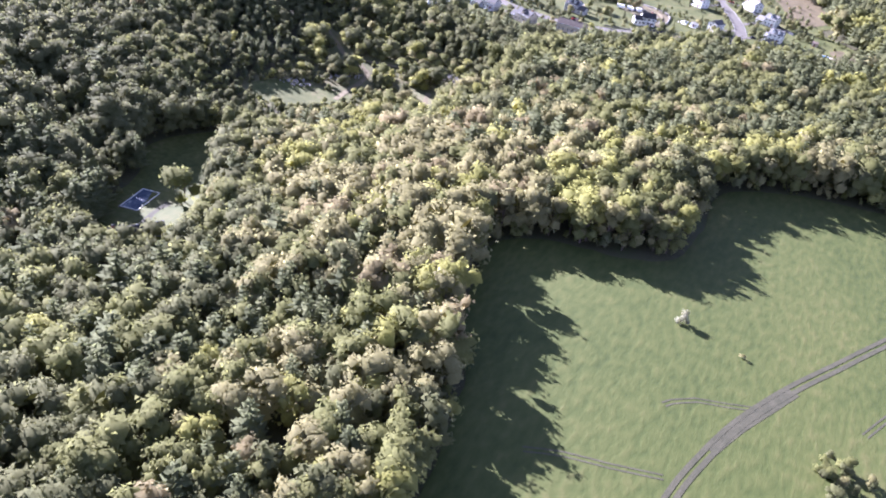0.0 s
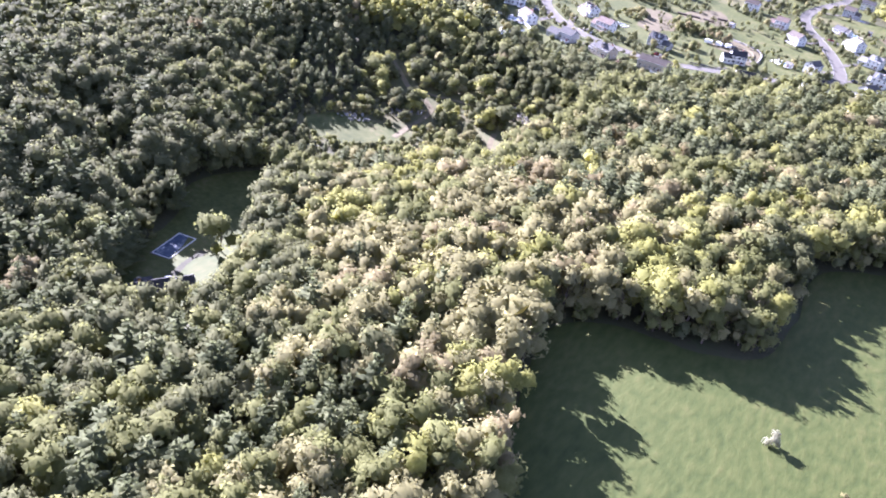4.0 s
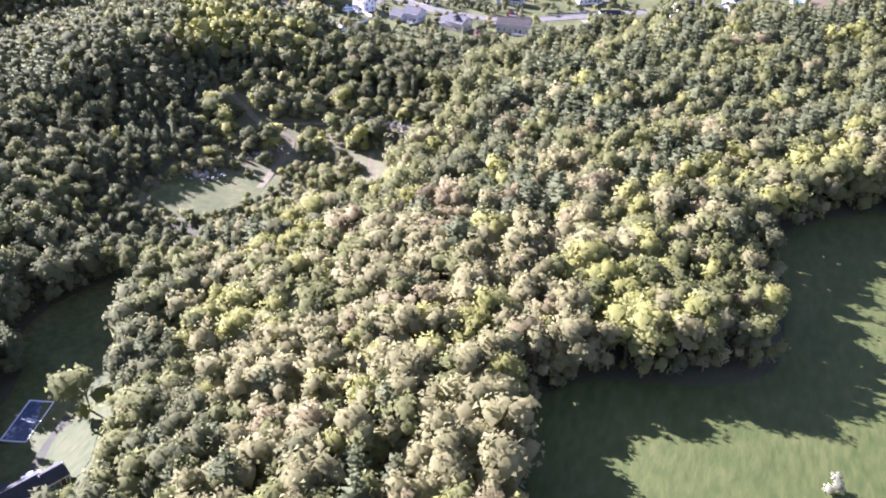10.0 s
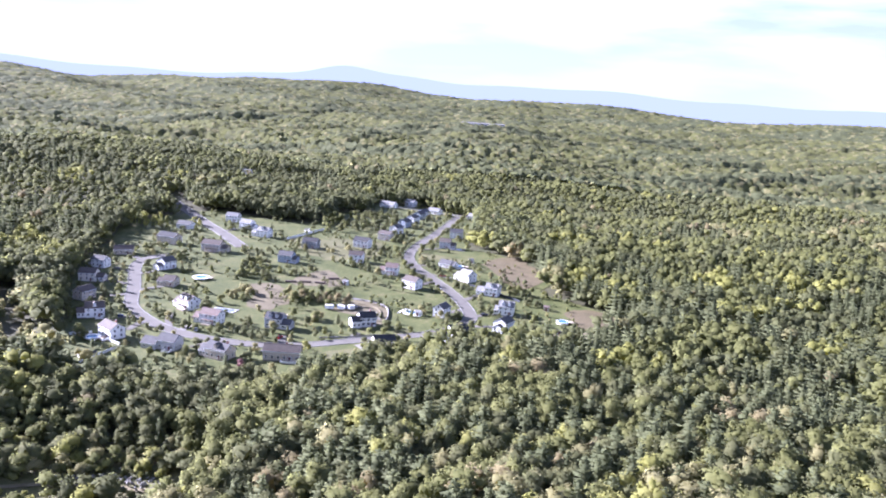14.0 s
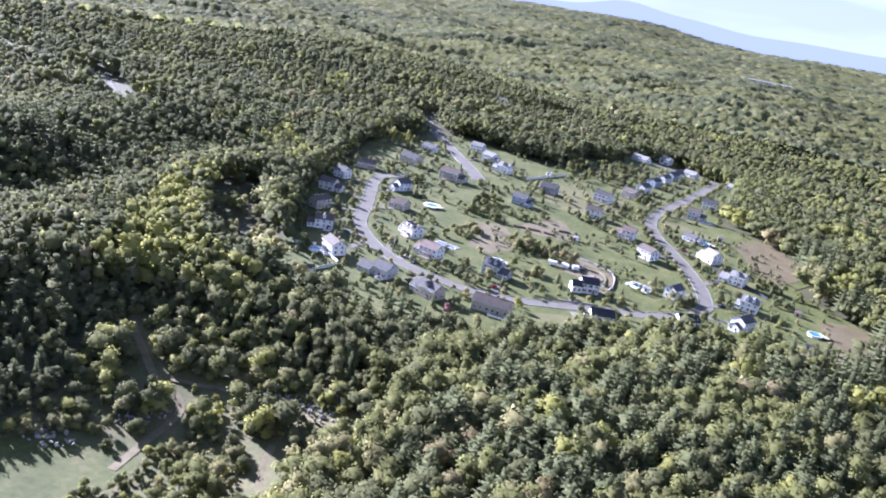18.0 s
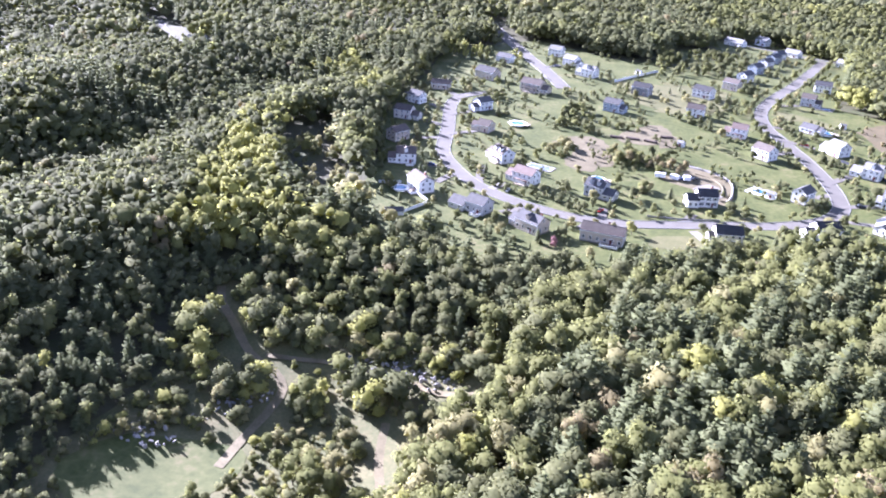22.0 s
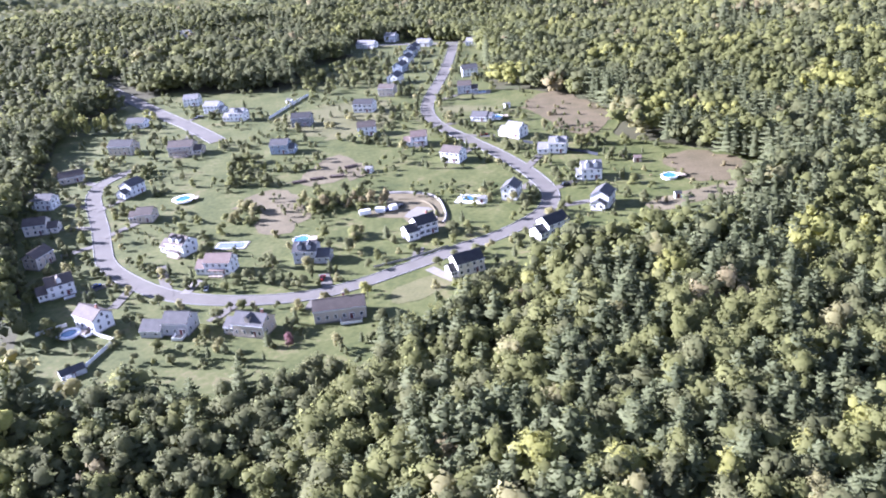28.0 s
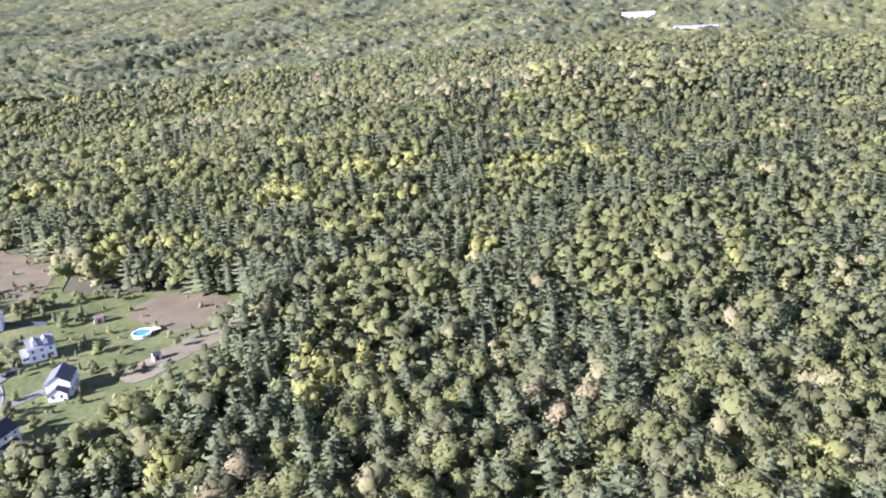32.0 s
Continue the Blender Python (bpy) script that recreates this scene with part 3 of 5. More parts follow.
def stand(name, kinds, x, y, tall, tint, pick, label, wide=1.0):
    """Many trees as one mesh: kinds are unit crowns, one of which each tree takes."""
    vs, fs, ns, ix, k = [], [], [], [], 0
    z = land(x, y)
    for n, (v, f, w) in enumerate(kinds):
        m = np.where(pick == n)[0]
        if not len(m):
            continue
        a = rng.uniform(0, 6.28, len(m))
        c, s = np.cos(a)[:, None], np.sin(a)[:, None]
        q = tall[m][:, None]
        g = q * wide * rng.uniform(0.72, 1.24, (len(m), 1))
        P = np.stack([(v[:, 0] * c - v[:, 1] * s) * g + x[m][:, None], (v[:, 0] * s + v[:, 1] * c) * g + y[m][:, None], v[:, 2] * q + z[m][:, None]], -1)
        vs.append(P.reshape(-1, 3))
        ns.append(np.stack([w[:, 0] * c - w[:, 1] * s, w[:, 0] * s + w[:, 1] * c, np.broadcast_to(w[:, 2], (len(m), len(v)))], -1).reshape(-1, 3))
        fs.append((f[None] + (np.arange(len(m)) * len(v))[:, None, None]).reshape(-1, 3) + k)
        ix.append(np.repeat(tint[m], len(f)))
        k += P.shape[0] * P.shape[1]
    if vs:
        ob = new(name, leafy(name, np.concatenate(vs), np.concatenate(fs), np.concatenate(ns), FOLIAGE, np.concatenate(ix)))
        tagged(ob, label, "woods", kind="stuff")


def grid(x0, x1, y0, y1, gap):
    X, Y = np.meshgrid(np.arange(x0, x1, gap), np.arange(y0, y1, gap * 0.87))
    X = X + (np.arange(X.shape[0])[:, None] % 2) * gap / 2
    return (X + rng.uniform(-0.36, 0.36, X.shape) * gap).ravel(), (Y + rng.uniform(-0.36, 0.36, X.shape) * gap).ravel()


def wave(x, y, s, k=0.0):
    """Slow variation between 0 and 1 over the land."""
    return 0.5 + 0.25 * (np.sin(x / s + 1.7 * np.sin(y / s * 0.8 + k) + k) + np.sin(y / s * 1.1 + 1.3 * np.sin(x / s * 0.9 - k) + 2 * k))


HALL = [(120, -530), (90, -450), (50, -330)]
LIME = [(-170, -166), (-192, -122), (-214, -84), (-244, -30), (-222, -24), (-196, -62), (-186, -80), (-156, -116), (-138, -125), (-116, -128), (-110, -144), (-137, -148)]
LIME_BACK = [(-300, 98), (-240, 60), (-212, 47), (-232, 100), (-271, 145), (-302, 150)]
HOLLOW = [(-226, -16), (-212, 16), (-186, -26), (-142, -70), (-130, -108), (-150, -104), (-188, -70)]


def wooded(x, y):
    ok = ~inside(x, y, FIELD) & ~inside(x, y, TOWN) & ~inside(x, y, FARM) & ~inside(x, y, GLADE)
    ok &= ~inside(x, y, SCRUB) & ~inside(x, y, HOLLOW) & (away(x, y, FIELD[:11]) > 2.5)
    ok &= (away(x, y, ROAD_NW) > 13) & (away(x, y, ROAD_FAR) > 15)
    west = y > -585 + 0.5 * (115 - x)
    east = y > -345 + 0.4 * (x - 34)
    return ok & np.where(x < 115, west, np.where(x > 180, east, True))


def tint_of(x, y):
    """Kind of foliage by place: pale spring hardwoods in the south, dark pines on the hill, green woods elsewhere,
    darker kinds also painting shade in the hollows.
    """
    cell = np.sin(np.floor(x / 22 + wave(x, y, 9)) * 127.1 + np.floor(y / 22 + wave(y, x, 9)) * 311.7) * 43758.5
    u, n1, n2 = rng.uniform(0, 1, len(x)), wave(x, y, 47), wave(x, y, 23, 2.0)
    u = np.where(rng.uniform(0, 1, len(x)) < np.where(y > -60, 0.9, 0.5), cell - np.floor(cell), u)
    south = sig((-y - 225) / 25) * sig((x - np.interp(y, (-480, -400, -340, -230), (62, 6, -40, -62))) / 12)
    north, east = sig((y - 40) / 40), bump2(x, y, 230, 110, 120, 80)
    hill = sig((y + 190) / 30) * sig((x - 5) / 20) * sig((60 - y) / 40)
    west = sig((-x - 75) / 18)
    lime = inside(x, y, LIME) * 4.0 + inside(x, y, LIME_BACK) * 1.5
    t = np.full(len(x), GREEN)
    # more dark-leaved trees in valley and ravines: partly their kind, partly shade put into tint
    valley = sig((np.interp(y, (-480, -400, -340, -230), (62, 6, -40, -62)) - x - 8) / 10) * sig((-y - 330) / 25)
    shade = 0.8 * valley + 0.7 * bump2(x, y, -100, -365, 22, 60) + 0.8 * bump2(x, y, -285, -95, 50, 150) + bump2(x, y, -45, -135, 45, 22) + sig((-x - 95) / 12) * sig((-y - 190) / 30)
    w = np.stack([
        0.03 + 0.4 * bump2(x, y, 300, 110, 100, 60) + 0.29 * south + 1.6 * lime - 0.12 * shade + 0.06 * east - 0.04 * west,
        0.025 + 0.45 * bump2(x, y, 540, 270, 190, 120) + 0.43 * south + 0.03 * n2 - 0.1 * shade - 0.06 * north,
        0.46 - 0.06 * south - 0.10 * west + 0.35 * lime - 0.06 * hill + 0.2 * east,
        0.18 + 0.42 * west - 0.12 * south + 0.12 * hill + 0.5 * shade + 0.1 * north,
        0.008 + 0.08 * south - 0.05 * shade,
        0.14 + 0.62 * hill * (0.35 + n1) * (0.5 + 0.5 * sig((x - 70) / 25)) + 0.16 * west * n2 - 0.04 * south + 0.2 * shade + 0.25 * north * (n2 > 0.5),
    ], -1).clip(0.005)
    cum = np.cumsum(w / w.sum(1, keepdims=True), 1)
    return (u[:, None] > cum).sum(1).clip(0, 5)


def split_stand(x, y, tall, tint, name, broad, needle, label, wide=1.0):
    p = tint == PINE
    stand(name, broad, x[~p], y[~p], tall[~p], tint[~p], rng.integers(0, len(broad), (~p).sum()), label + " of mixed spring hardwoods", wide)
    stand(name, needle, x[p], y[p], tall[p] * 1.1, tint[p], rng.integers(0, len(needle), p.sum()), label + " of dark pines", wide * 1.3)


tx, ty = grid(-340, 420, -500, 60, 5.8)
td = np.min([np.hypot(tx - a, ty - b) for a, b in HALL], axis=0)
ok = wooded(tx, ty) & (td < 262) & (rng.uniform(0, 1, len(tx)) > 0.06)
tx, ty, td = tx[ok], ty[ok], td[ok]
low_by = 1 - 0.5 * np.exp(-(away(tx, ty, SCRUB + SCRUB[:1]) / 14) ** 2) * (tx < -30)
low_by = low_by * (1 - 0.45 * bump2(tx, ty, -92, -285, 34, 22))
low_by = low_by * (1 - 0.3 * np.exp(-(away(tx, ty, [(-70, -371), (-160, -345)]) / 9) ** 4))
low_by = low_by * (1 - 0.5 * bump2(tx, ty, -152, -222, 26, 50))
th = low_by * 17.0 * rng.choice([1.0, 1.0, 1.0, 0.84], len(tx)) * rng.uniform(0.84, 1.14, len(tx)) * (0.85 + 0.25 * wave(tx, ty, 31, 1.0))
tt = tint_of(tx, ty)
edge_zone = inside(tx, ty, [(18, -432), (74, -432), (62, -398), (56, -371), (50, -348), (62, -336), (88, -330), (104, -318), (108, -286), (84, -280), (70, -300), (44, -306), (24, -330), (10, -372)])


def single_tree(x, y, tall, tint, wide=1.0, label="", category="tree", group="", name="tree", bushy=False):
    base = new(name)
    base.location, base.rotation_euler, base.scale = (x, y, float(land(x, y)) - 0.05), (0, 0, rng.uniform(0, 6.28)), (tall * wide, tall * wide, tall)
    kind = "p" if tint == PINE else "b"
    pool = NEAR_P if kind == "p" else SHRUB_B if bushy else NEAR_B
    key = (kind, bushy, int(rng.integers(0, len(pool))), int(tint))
    if key not in CROWNS:
        v, f, n = pool[key[2]]
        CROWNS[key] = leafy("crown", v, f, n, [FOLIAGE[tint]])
    part("trunk", TRUNK, BARK, base)
    part("crown", CROWNS[key], None, base)
    return tagged(base, label, category, group)


CROWNS = {}
tb = bmesh.new()
for k, (z0, z1, r0, r1, dx, dy) in enumerate(((0, 0.34, 0.022, 0.015, 0, 0), (0.3, 0.72, 0.014, 0.004, 0.02, 0.01), (0.3, 0.6, 0.010, 0.003, 0.2, 0.06), (0.33, 0.62, 0.010, 0.003, -0.16, 0.13), (0.28, 0.55, 0.009, 0.003, -0.04, -0.2))):
    lo = [tb.verts.new((r0 * math.cos(a), r0 * math.sin(a), z0)) for a in (0, 1.26, 2.51, 3.77, 5.03)]
    hi = [tb.verts.new((dx + r1 * math.cos(a), dy + r1 * math.sin(a), z1)) for a in (0, 1.26, 2.51, 3.77, 5.03)]
    for i in range(5):
        tb.faces.new((lo[i], lo[(i + 1) % 5], hi[(i + 1) % 5], hi[i]))
TRUNK = bpy.data.meshes.new("trunk")
tb.to_mesh(TRUNK)
tb.free()
TRUNK.materials.append(BARK)
TREE_LABEL = {GOLD: "tall hardwood with yellow-green spring leaves at the wood's edge", PALE: "tall hardwood with pale budding leaves at the wood's edge",
              GREEN: "leafy green hardwood at the wood's edge", DEEP: "dark green leafy tree at the wood's edge", RUST: "tree with rusty pink spring buds at the wood's edge", PINE: "dark tiered pine at the wood's edge"}
singles = np.where(edge_zone)[0][:300]
for i in singles:
    single_tree(tx[i], ty[i], th[i], tt[i], 1.0, TREE_LABEL[int(tt[i])], "tree", "trees at the meadow's edge")
rest = np.ones(len(tx), bool)
rest[singles] = False
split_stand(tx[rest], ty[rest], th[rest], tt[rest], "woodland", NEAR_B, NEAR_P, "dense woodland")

# leafy fringe along the open ground, down to the grass
ux, uy = grid(-140, 200, -450, -60, 3.4)
fringe = np.minimum(away(ux, uy, FIELD[:11]), np.minimum(away(ux, uy, TOWN[19:33]), away(ux, uy, SCRUB + SCRUB[:1])))
ok = wooded(ux, uy) & (fringe < 5.5) & (rng.uniform(0, 1, len(ux)) < 0.75)
ux, uy = ux[ok], uy[ok]
ut = np.where(tint_of(ux, uy) == PINE, DEEP, tint_of(ux, uy))
stand("thicket", SMALL_B, ux, uy, rng.uniform(3.0, 7.5, len(ux)), ut, rng.integers(0, 5, len(ux)), "leafy undergrowth along the wood's edge", 0.9)

mx, my = grid(-900, 900, -480, 560, 6.5)
md = np.min([np.hypot(mx - a, my - b) for a, b in HALL], axis=0)
ok = wooded(mx, my) & (md >= 262) & ((md < 640) | ((my > 230) & (away(mx, my, TOWN + TOWN[:1]) < 45)))
mx, my = mx[ok], my[ok]
mh = (1 + 0.05 * inside(mx, my, LIME)) * 17.0 * rng.choice([1.0, 1.0, 0.86], len(mx)) * rng.uniform(0.84, 1.14, len(mx)) * (0.85 + 0.25 * wave(mx, my, 31, 1.0))
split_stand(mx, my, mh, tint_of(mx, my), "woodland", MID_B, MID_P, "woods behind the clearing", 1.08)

ox, oy = grid(-1100, 1250, -300, 830, 9.2)
od = np.hypot(ox - 60, oy + 380)
ok = wooded(ox, oy) & (np.min([np.hypot(ox - a, oy - b) for a, b in HALL], axis=0) >= 640) & (od < 1210) & (np.abs(ox - 60) < 1.9 * (oy + 560))
ok &= (oy < 230) | (away(ox, oy, TOWN + TOWN[:1]) > 45)
ox, oy = ox[ok], oy[ok]
split_stand(ox, oy, 17.0 * rng.uniform(0.7, 1.15, len(ox)) * (0.62 + 0.11 * np.floor(6 * (0.5 * wave(ox * 0.6, oy, 47, 2.2) + 0.5 * wave(ox, oy, 21, 1.0)))), tint_of(ox, oy), "woodland", FAR_B, FAR_P, "distant woods", 1.3)

bx, by = grid(-330, 110, -680, -400, 7.6)
ok = ~wooded(bx, by) & ~inside(bx, by, FIELD) & ~inside(bx, by, FARM) & (bx < 112) & ((bx < 84) | (by > -500))
bx, by = bx[ok], by[ok]
split_stand(bx, by, 17.0 * rng.uniform(0.7, 1.15, len(bx)), tint_of(bx, by), "woodland", MID_B, MID_P, "valley woods", 1.1)

# far woods: an uneven canopy of packed crowns out to the hills
cols, rows_ = 720, 270
az = np.radians(np.linspace(-78, 80, cols))
rad = 1185 * (4700 / 1185) ** (np.arange(rows_) / (rows_ - 1))
AZ, RA = np.meshgrid(az, rad)
CX, CY = 60 + RA * np.sin(AZ), -380 + RA * np.cos(AZ)
CX, CY = CX + rng.uniform(-0.3, 0.3, CX.shape) * RA * 0.004, CY + rng.uniform(-0.3, 0.3, CX.shape) * RA * 0.004


def packed(x, y, size):
    """Nearest crown centre to each point: its distance, a number of its own, and its place."""
    bx, by = np.floor(x / size), np.floor(y / size)
    best, who = np.full(x.shape, 1e9), np.zeros(x.shape)
    ox, oy = np.zeros(x.shape), np.zeros(x.shape)
    for i in (-1, 0, 1):
        for j in (-1, 0, 1):
            h = np.sin((bx + i) * 127.1 + (by + j) * 311.7) * 43758.5
            k = np.sin((bx + i) * 269.5 + (by + j) * 183.3) * 24634.6
            h, k = h - np.floor(h), k - np.floor(k)
            qx, qy = (bx + i + 0.15 + 0.7 * h) * size, (by + j + 0.15 + 0.7 * k) * size
            d = np.hypot(x - qx, y - qy)
            m = d < best
            best, who, ox, oy = np.where(m, d, best), np.where(m, (h + k) % 1, who), np.where(m, qx, ox), np.where(m, qy, oy)
    return best, who, ox, oy


cd, cw, cox, coy = packed(CX, CY, 9.0)
dome = np.clip(1 - (cd / 6.5) ** 2, 0.0, 1)
fade = np.clip((RA - 1190) / 400, 0, 1)
stands = 0.55 * wave(cox * 0.55, coy, 52, 2.2) + 0.45 * wave(cox * 0.8, coy * 1.2, 24, 4.0)
swell = 9 * (wave(CX, CY, 70) - 0.5) + 10 * (wave(CX * 0.5, CY, 55, 5.0) - 0.5) + 4.5 * np.floor(6 * stands) - 13
cz = land(CX, CY) + 7.0 + (6.5 + 7.0 * cw) * dome + swell * np.clip(1.25 - RA / 5200, 0.3, 1) * fade + rng.uniform(-1, 1, CX.shape) * 0.6
ci = np.arange(cols * rows_).reshape(rows_, cols)
cf = np.stack([ci[:-1, :-1], ci[:-1, 1:], ci[1:, 1:], ci[1:, :-1]], -1).reshape(-1, 4)
crown_no, stand_no = (cw * 7.31 % 1).ravel()[cf[:, 0]], (0.5 * wave(cox * 0.6, coy, 85, 3.0) + 0.5 * stands).ravel()[cf[:, 0]]
ctint = np.select([crown_no < 0.9 * sig((stand_no - 0.53) / 0.04), crown_no < 0.34, crown_no < 0.88], [PINE, DEEP, GREEN], PALE)
keep = ~inside(CX.ravel()[cf[:, 0]], CY.ravel()[cf[:, 0]], TOWN)
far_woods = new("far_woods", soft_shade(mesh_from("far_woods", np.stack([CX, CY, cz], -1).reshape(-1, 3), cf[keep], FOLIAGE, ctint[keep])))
tagged(far_woods, "unbroken forest canopy rolling away to the hills", "woods", kind="stuff")

# glowing strip behind the woods: distance haze is painted in as its flat colour
HAZE = bpy.data.materials.new("haze_glow")
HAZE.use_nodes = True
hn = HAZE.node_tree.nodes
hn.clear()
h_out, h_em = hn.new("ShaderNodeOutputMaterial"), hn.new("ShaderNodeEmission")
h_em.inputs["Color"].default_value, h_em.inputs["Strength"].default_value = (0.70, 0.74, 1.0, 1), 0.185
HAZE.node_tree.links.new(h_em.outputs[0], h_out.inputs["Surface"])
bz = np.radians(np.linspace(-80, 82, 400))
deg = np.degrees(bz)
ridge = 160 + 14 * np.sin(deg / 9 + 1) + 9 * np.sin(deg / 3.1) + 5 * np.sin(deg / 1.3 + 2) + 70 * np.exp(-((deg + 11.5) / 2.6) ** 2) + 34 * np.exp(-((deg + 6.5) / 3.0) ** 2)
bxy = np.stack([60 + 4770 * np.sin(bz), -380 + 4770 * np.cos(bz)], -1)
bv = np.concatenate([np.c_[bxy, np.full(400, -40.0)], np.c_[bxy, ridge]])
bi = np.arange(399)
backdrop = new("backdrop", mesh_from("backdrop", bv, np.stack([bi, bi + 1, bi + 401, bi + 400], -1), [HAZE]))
tagged(backdrop, "flat backdrop of far hills with haze painted as a blue glow", "backdrop", kind="structure")

# pale low buildings far off in the woods
def distant_building(x, y, ang, L, D, tall, label):
    base = new("distant_building")
    base.matrix_basis = pose(x, y, float(land(x, y)), 0, 0, ang)
    bm = bmesh.new()
    box(bm, -L / 2, L / 2, -D / 2, D / 2, -2, tall)
    part("wall", bm, SIDING["grey"], base)
    bm = bmesh.new()
    for k in range(6):
        a, b = -L / 2 - 1 + (L + 2) * k / 6, -L / 2 - 1 + (L + 2) * (k + 1) / 6
        box(bm, a + 0.1, b - 0.1, -D / 2 - 1, D / 2 + 1, tall + 0.01, tall + 0.8)
    part("roof", bm, SHINGLE["pale"], base)
    return tagged(base, label, "building", "far buildings")


distant_building(-13, 2330, 4, 150, 60, 22, "long pale hall among the far woods")
distant_building(1185, 528, -55, 84, 10, 14.5, "pale low building in a wooded valley")
distant_building(1293, 738, -55, 60, 10, 14.5, "pale low building in a wooded valley")

# ---- houses ----


def unit_mesh(name, bm, mat):
    me = bpy.data.meshes.new(name)
    bm.to_mesh(me)
    bm.free()
    me.materials.append(mat)
    return me


W_FRAME = unit_mesh("window_frame", boxes((-0.62, 0.62, -0.06, 0.0, 0.0, 0.12), (-0.62, 0.62, -0.06, 0.0, 1.43, 1.55), (-0.62, -0.5, -0.06, 0, 0.12, 1.43), (0.5, 0.62, -0.06, 0, 0.12, 1.43), (-0.5, 0.5, -0.05, 0, 0.74, 0.8)), WHITE)
W_PANE = unit_mesh("pane", boxes((-0.5, 0.5, -0.03, 0.02, 0.12, 0.74), (-0.5, 0.5, -0.03, 0.02, 0.80, 1.43)), PANE)
W_SHUT = unit_mesh("shutter", boxes((-1.0, -0.64, -0.05, 0.0, 0.0, 1.55)), SHUTTER)
DOOR_M = unit_mesh("front_door", boxes((-0.55, 0.55, -0.07, 0.0, 0.0, 2.1), (-0.42, 0.42, -0.1, -0.07, 1.1, 1.95)), DOOR)
DOOR_F = unit_mesh("door_frame", boxes((-0.72, -0.55, -0.1, 0, 0, 2.3), (0.55, 0.72, -0.1, 0, 0, 2.3), (-0.72, 0.72, -0.14, 0, 2.3, 2.5)), WHITE)
G_DOOR = unit_mesh("garage_door", boxes(*[(-1.3, 1.3, -0.06, 0.0, 0.55 * i + 0.02, 0.55 * i + 0.53) for i in range(4)]), WHITE)


def gable_body(bm, x0, x1, y0, y1, zb, ze, zr):
    """Walls with gable ends; the ridge runs along x."""
    ym = (y0 + y1) / 2
    a = [bm.verts.new(p) for p in ((x0, y0, zb), (x0, y1, zb), (x0, y1, ze), (x0, ym, zr), (x0, y0, ze))]
    b = [bm.verts.new((x1, v.co.y, v.co.z)) for v in a]
    bm.faces.new(a[::-1])
    bm.faces.new(b)
    for i in range(5):
        bm.faces.new((a[i], a[(i + 1) % 5], b[(i + 1) % 5], b[i]))
    return bm


def roof_slab(bm, x0, x1, y_eave, y_ridge, ze, zr, thick=0.22, over=0.4):
    """One slope of a roof as a slab with overhang."""
    slope = (zr - ze) / (y_ridge - y_eave)
    s = 1 if y_ridge > y_eave else -1
    ye, zz = y_eave - s * over, ze - abs(slope) * over
    pts = [(ye, zz), (y_ridge, zr), (y_ridge, zr + thick), (ye, zz + thick)]
    a = [bm.verts.new((x0 - over * 0.7, y, z + 0.03)) for y, z in pts]
    b = [bm.verts.new((x1 + over * 0.7, y, z + 0.03)) for y, z in pts]
    bm.faces.new(a)
    bm.faces.new(b[::-1])
    for i in range(4):
        bm.faces.new((a[i], b[i], b[(i + 1) % 4], a[(i + 1) % 4]))
    return bm


def window(house, x, y, z, rz, shutters=False):
    w = part("window", W_FRAME, None, house)
    w.matrix_basis = pose(x, y, z, 0, 0, rz)
    part("pane", W_PANE, None, w)
    if shutters:
        part("shutter", W_SHUT, None, w)
        part("shutter", W_SHUT, None, w).matrix_basis = pose(1.64, 0, 0)
    return w


def block(house, x0, x1, y0, y1, storeys, wall, roof, sunk=1.2, pitch=0.62, shutters=False, ends=(True, True), lofts=True, rows=(True, True)):
    """A gabled volume with its roof, trim and windows."""
    ze = 2.6 * storeys + 0.35
    zr = ze + (y1 - y0) / 2 * pitch
    part("wall", gable_body(bmesh.new(), x0, x1, y0, y1, -sunk, ze, zr), SIDING[wall], house)
    ym = (y0 + y1) / 2
    for ye in (y0, y1):
        part("roof", roof_slab(bmesh.new(), x0, x1, ye, ym, ze, zr), SHINGLE[roof], house)
        part("fascia", boxes((x0 - 0.3, x1 + 0.3, ye + (-0.46 if ye == y0 else 0.40), ye + (-0.40 if ye == y0 else 0.46), ze - 0.42, ze - 0.12)), WHITE, house)
    for x in (x0, x1):
        for ya, yb in ((y0 - 0.03, y0 + 0.1), (y1 - 0.1, y1 + 0.03)):
            part("corner_board", boxes((x - 0.03 if x == x0 else x - 0.12, x + 0.12 if x == x0 else x + 0.03, ya, yb, -0.3, ze - 0.3)), WHITE, house)
    n = max(2, int((x1 - x0) / 2.7))
    for s in range(int(storeys)):
        for i in range(n):
            x = x0 + (x1 - x0) * (i + 0.5) / n
            if rows[0]:
                window(house, x, y0 - 0.01, 0.35 + 2.6 * s + 0.85, 0, shutters)
            if rows[1]:
                window(house, x, y1 + 0.01, 0.35 + 2.6 * s + 0.85, 180, shutters)
        for k, x in enumerate((x0, x1)):
            if ends[k]:
                for yy in (0.28, 0.72):
                    window(house, x + (-0.01 if k == 0 else 0.01), y0 + (y1 - y0) * yy, 0.35 + 2.6 * s + 0.85, -90 if k == 0 else 90)
    if lofts:
        for k, x in enumerate((x0, x1)):
            if ends[k]:
                window(house, x + (-0.01 if k == 0 else 0.01), ym, ze + 0.15, -90 if k == 0 else 90)
    return ze, zr


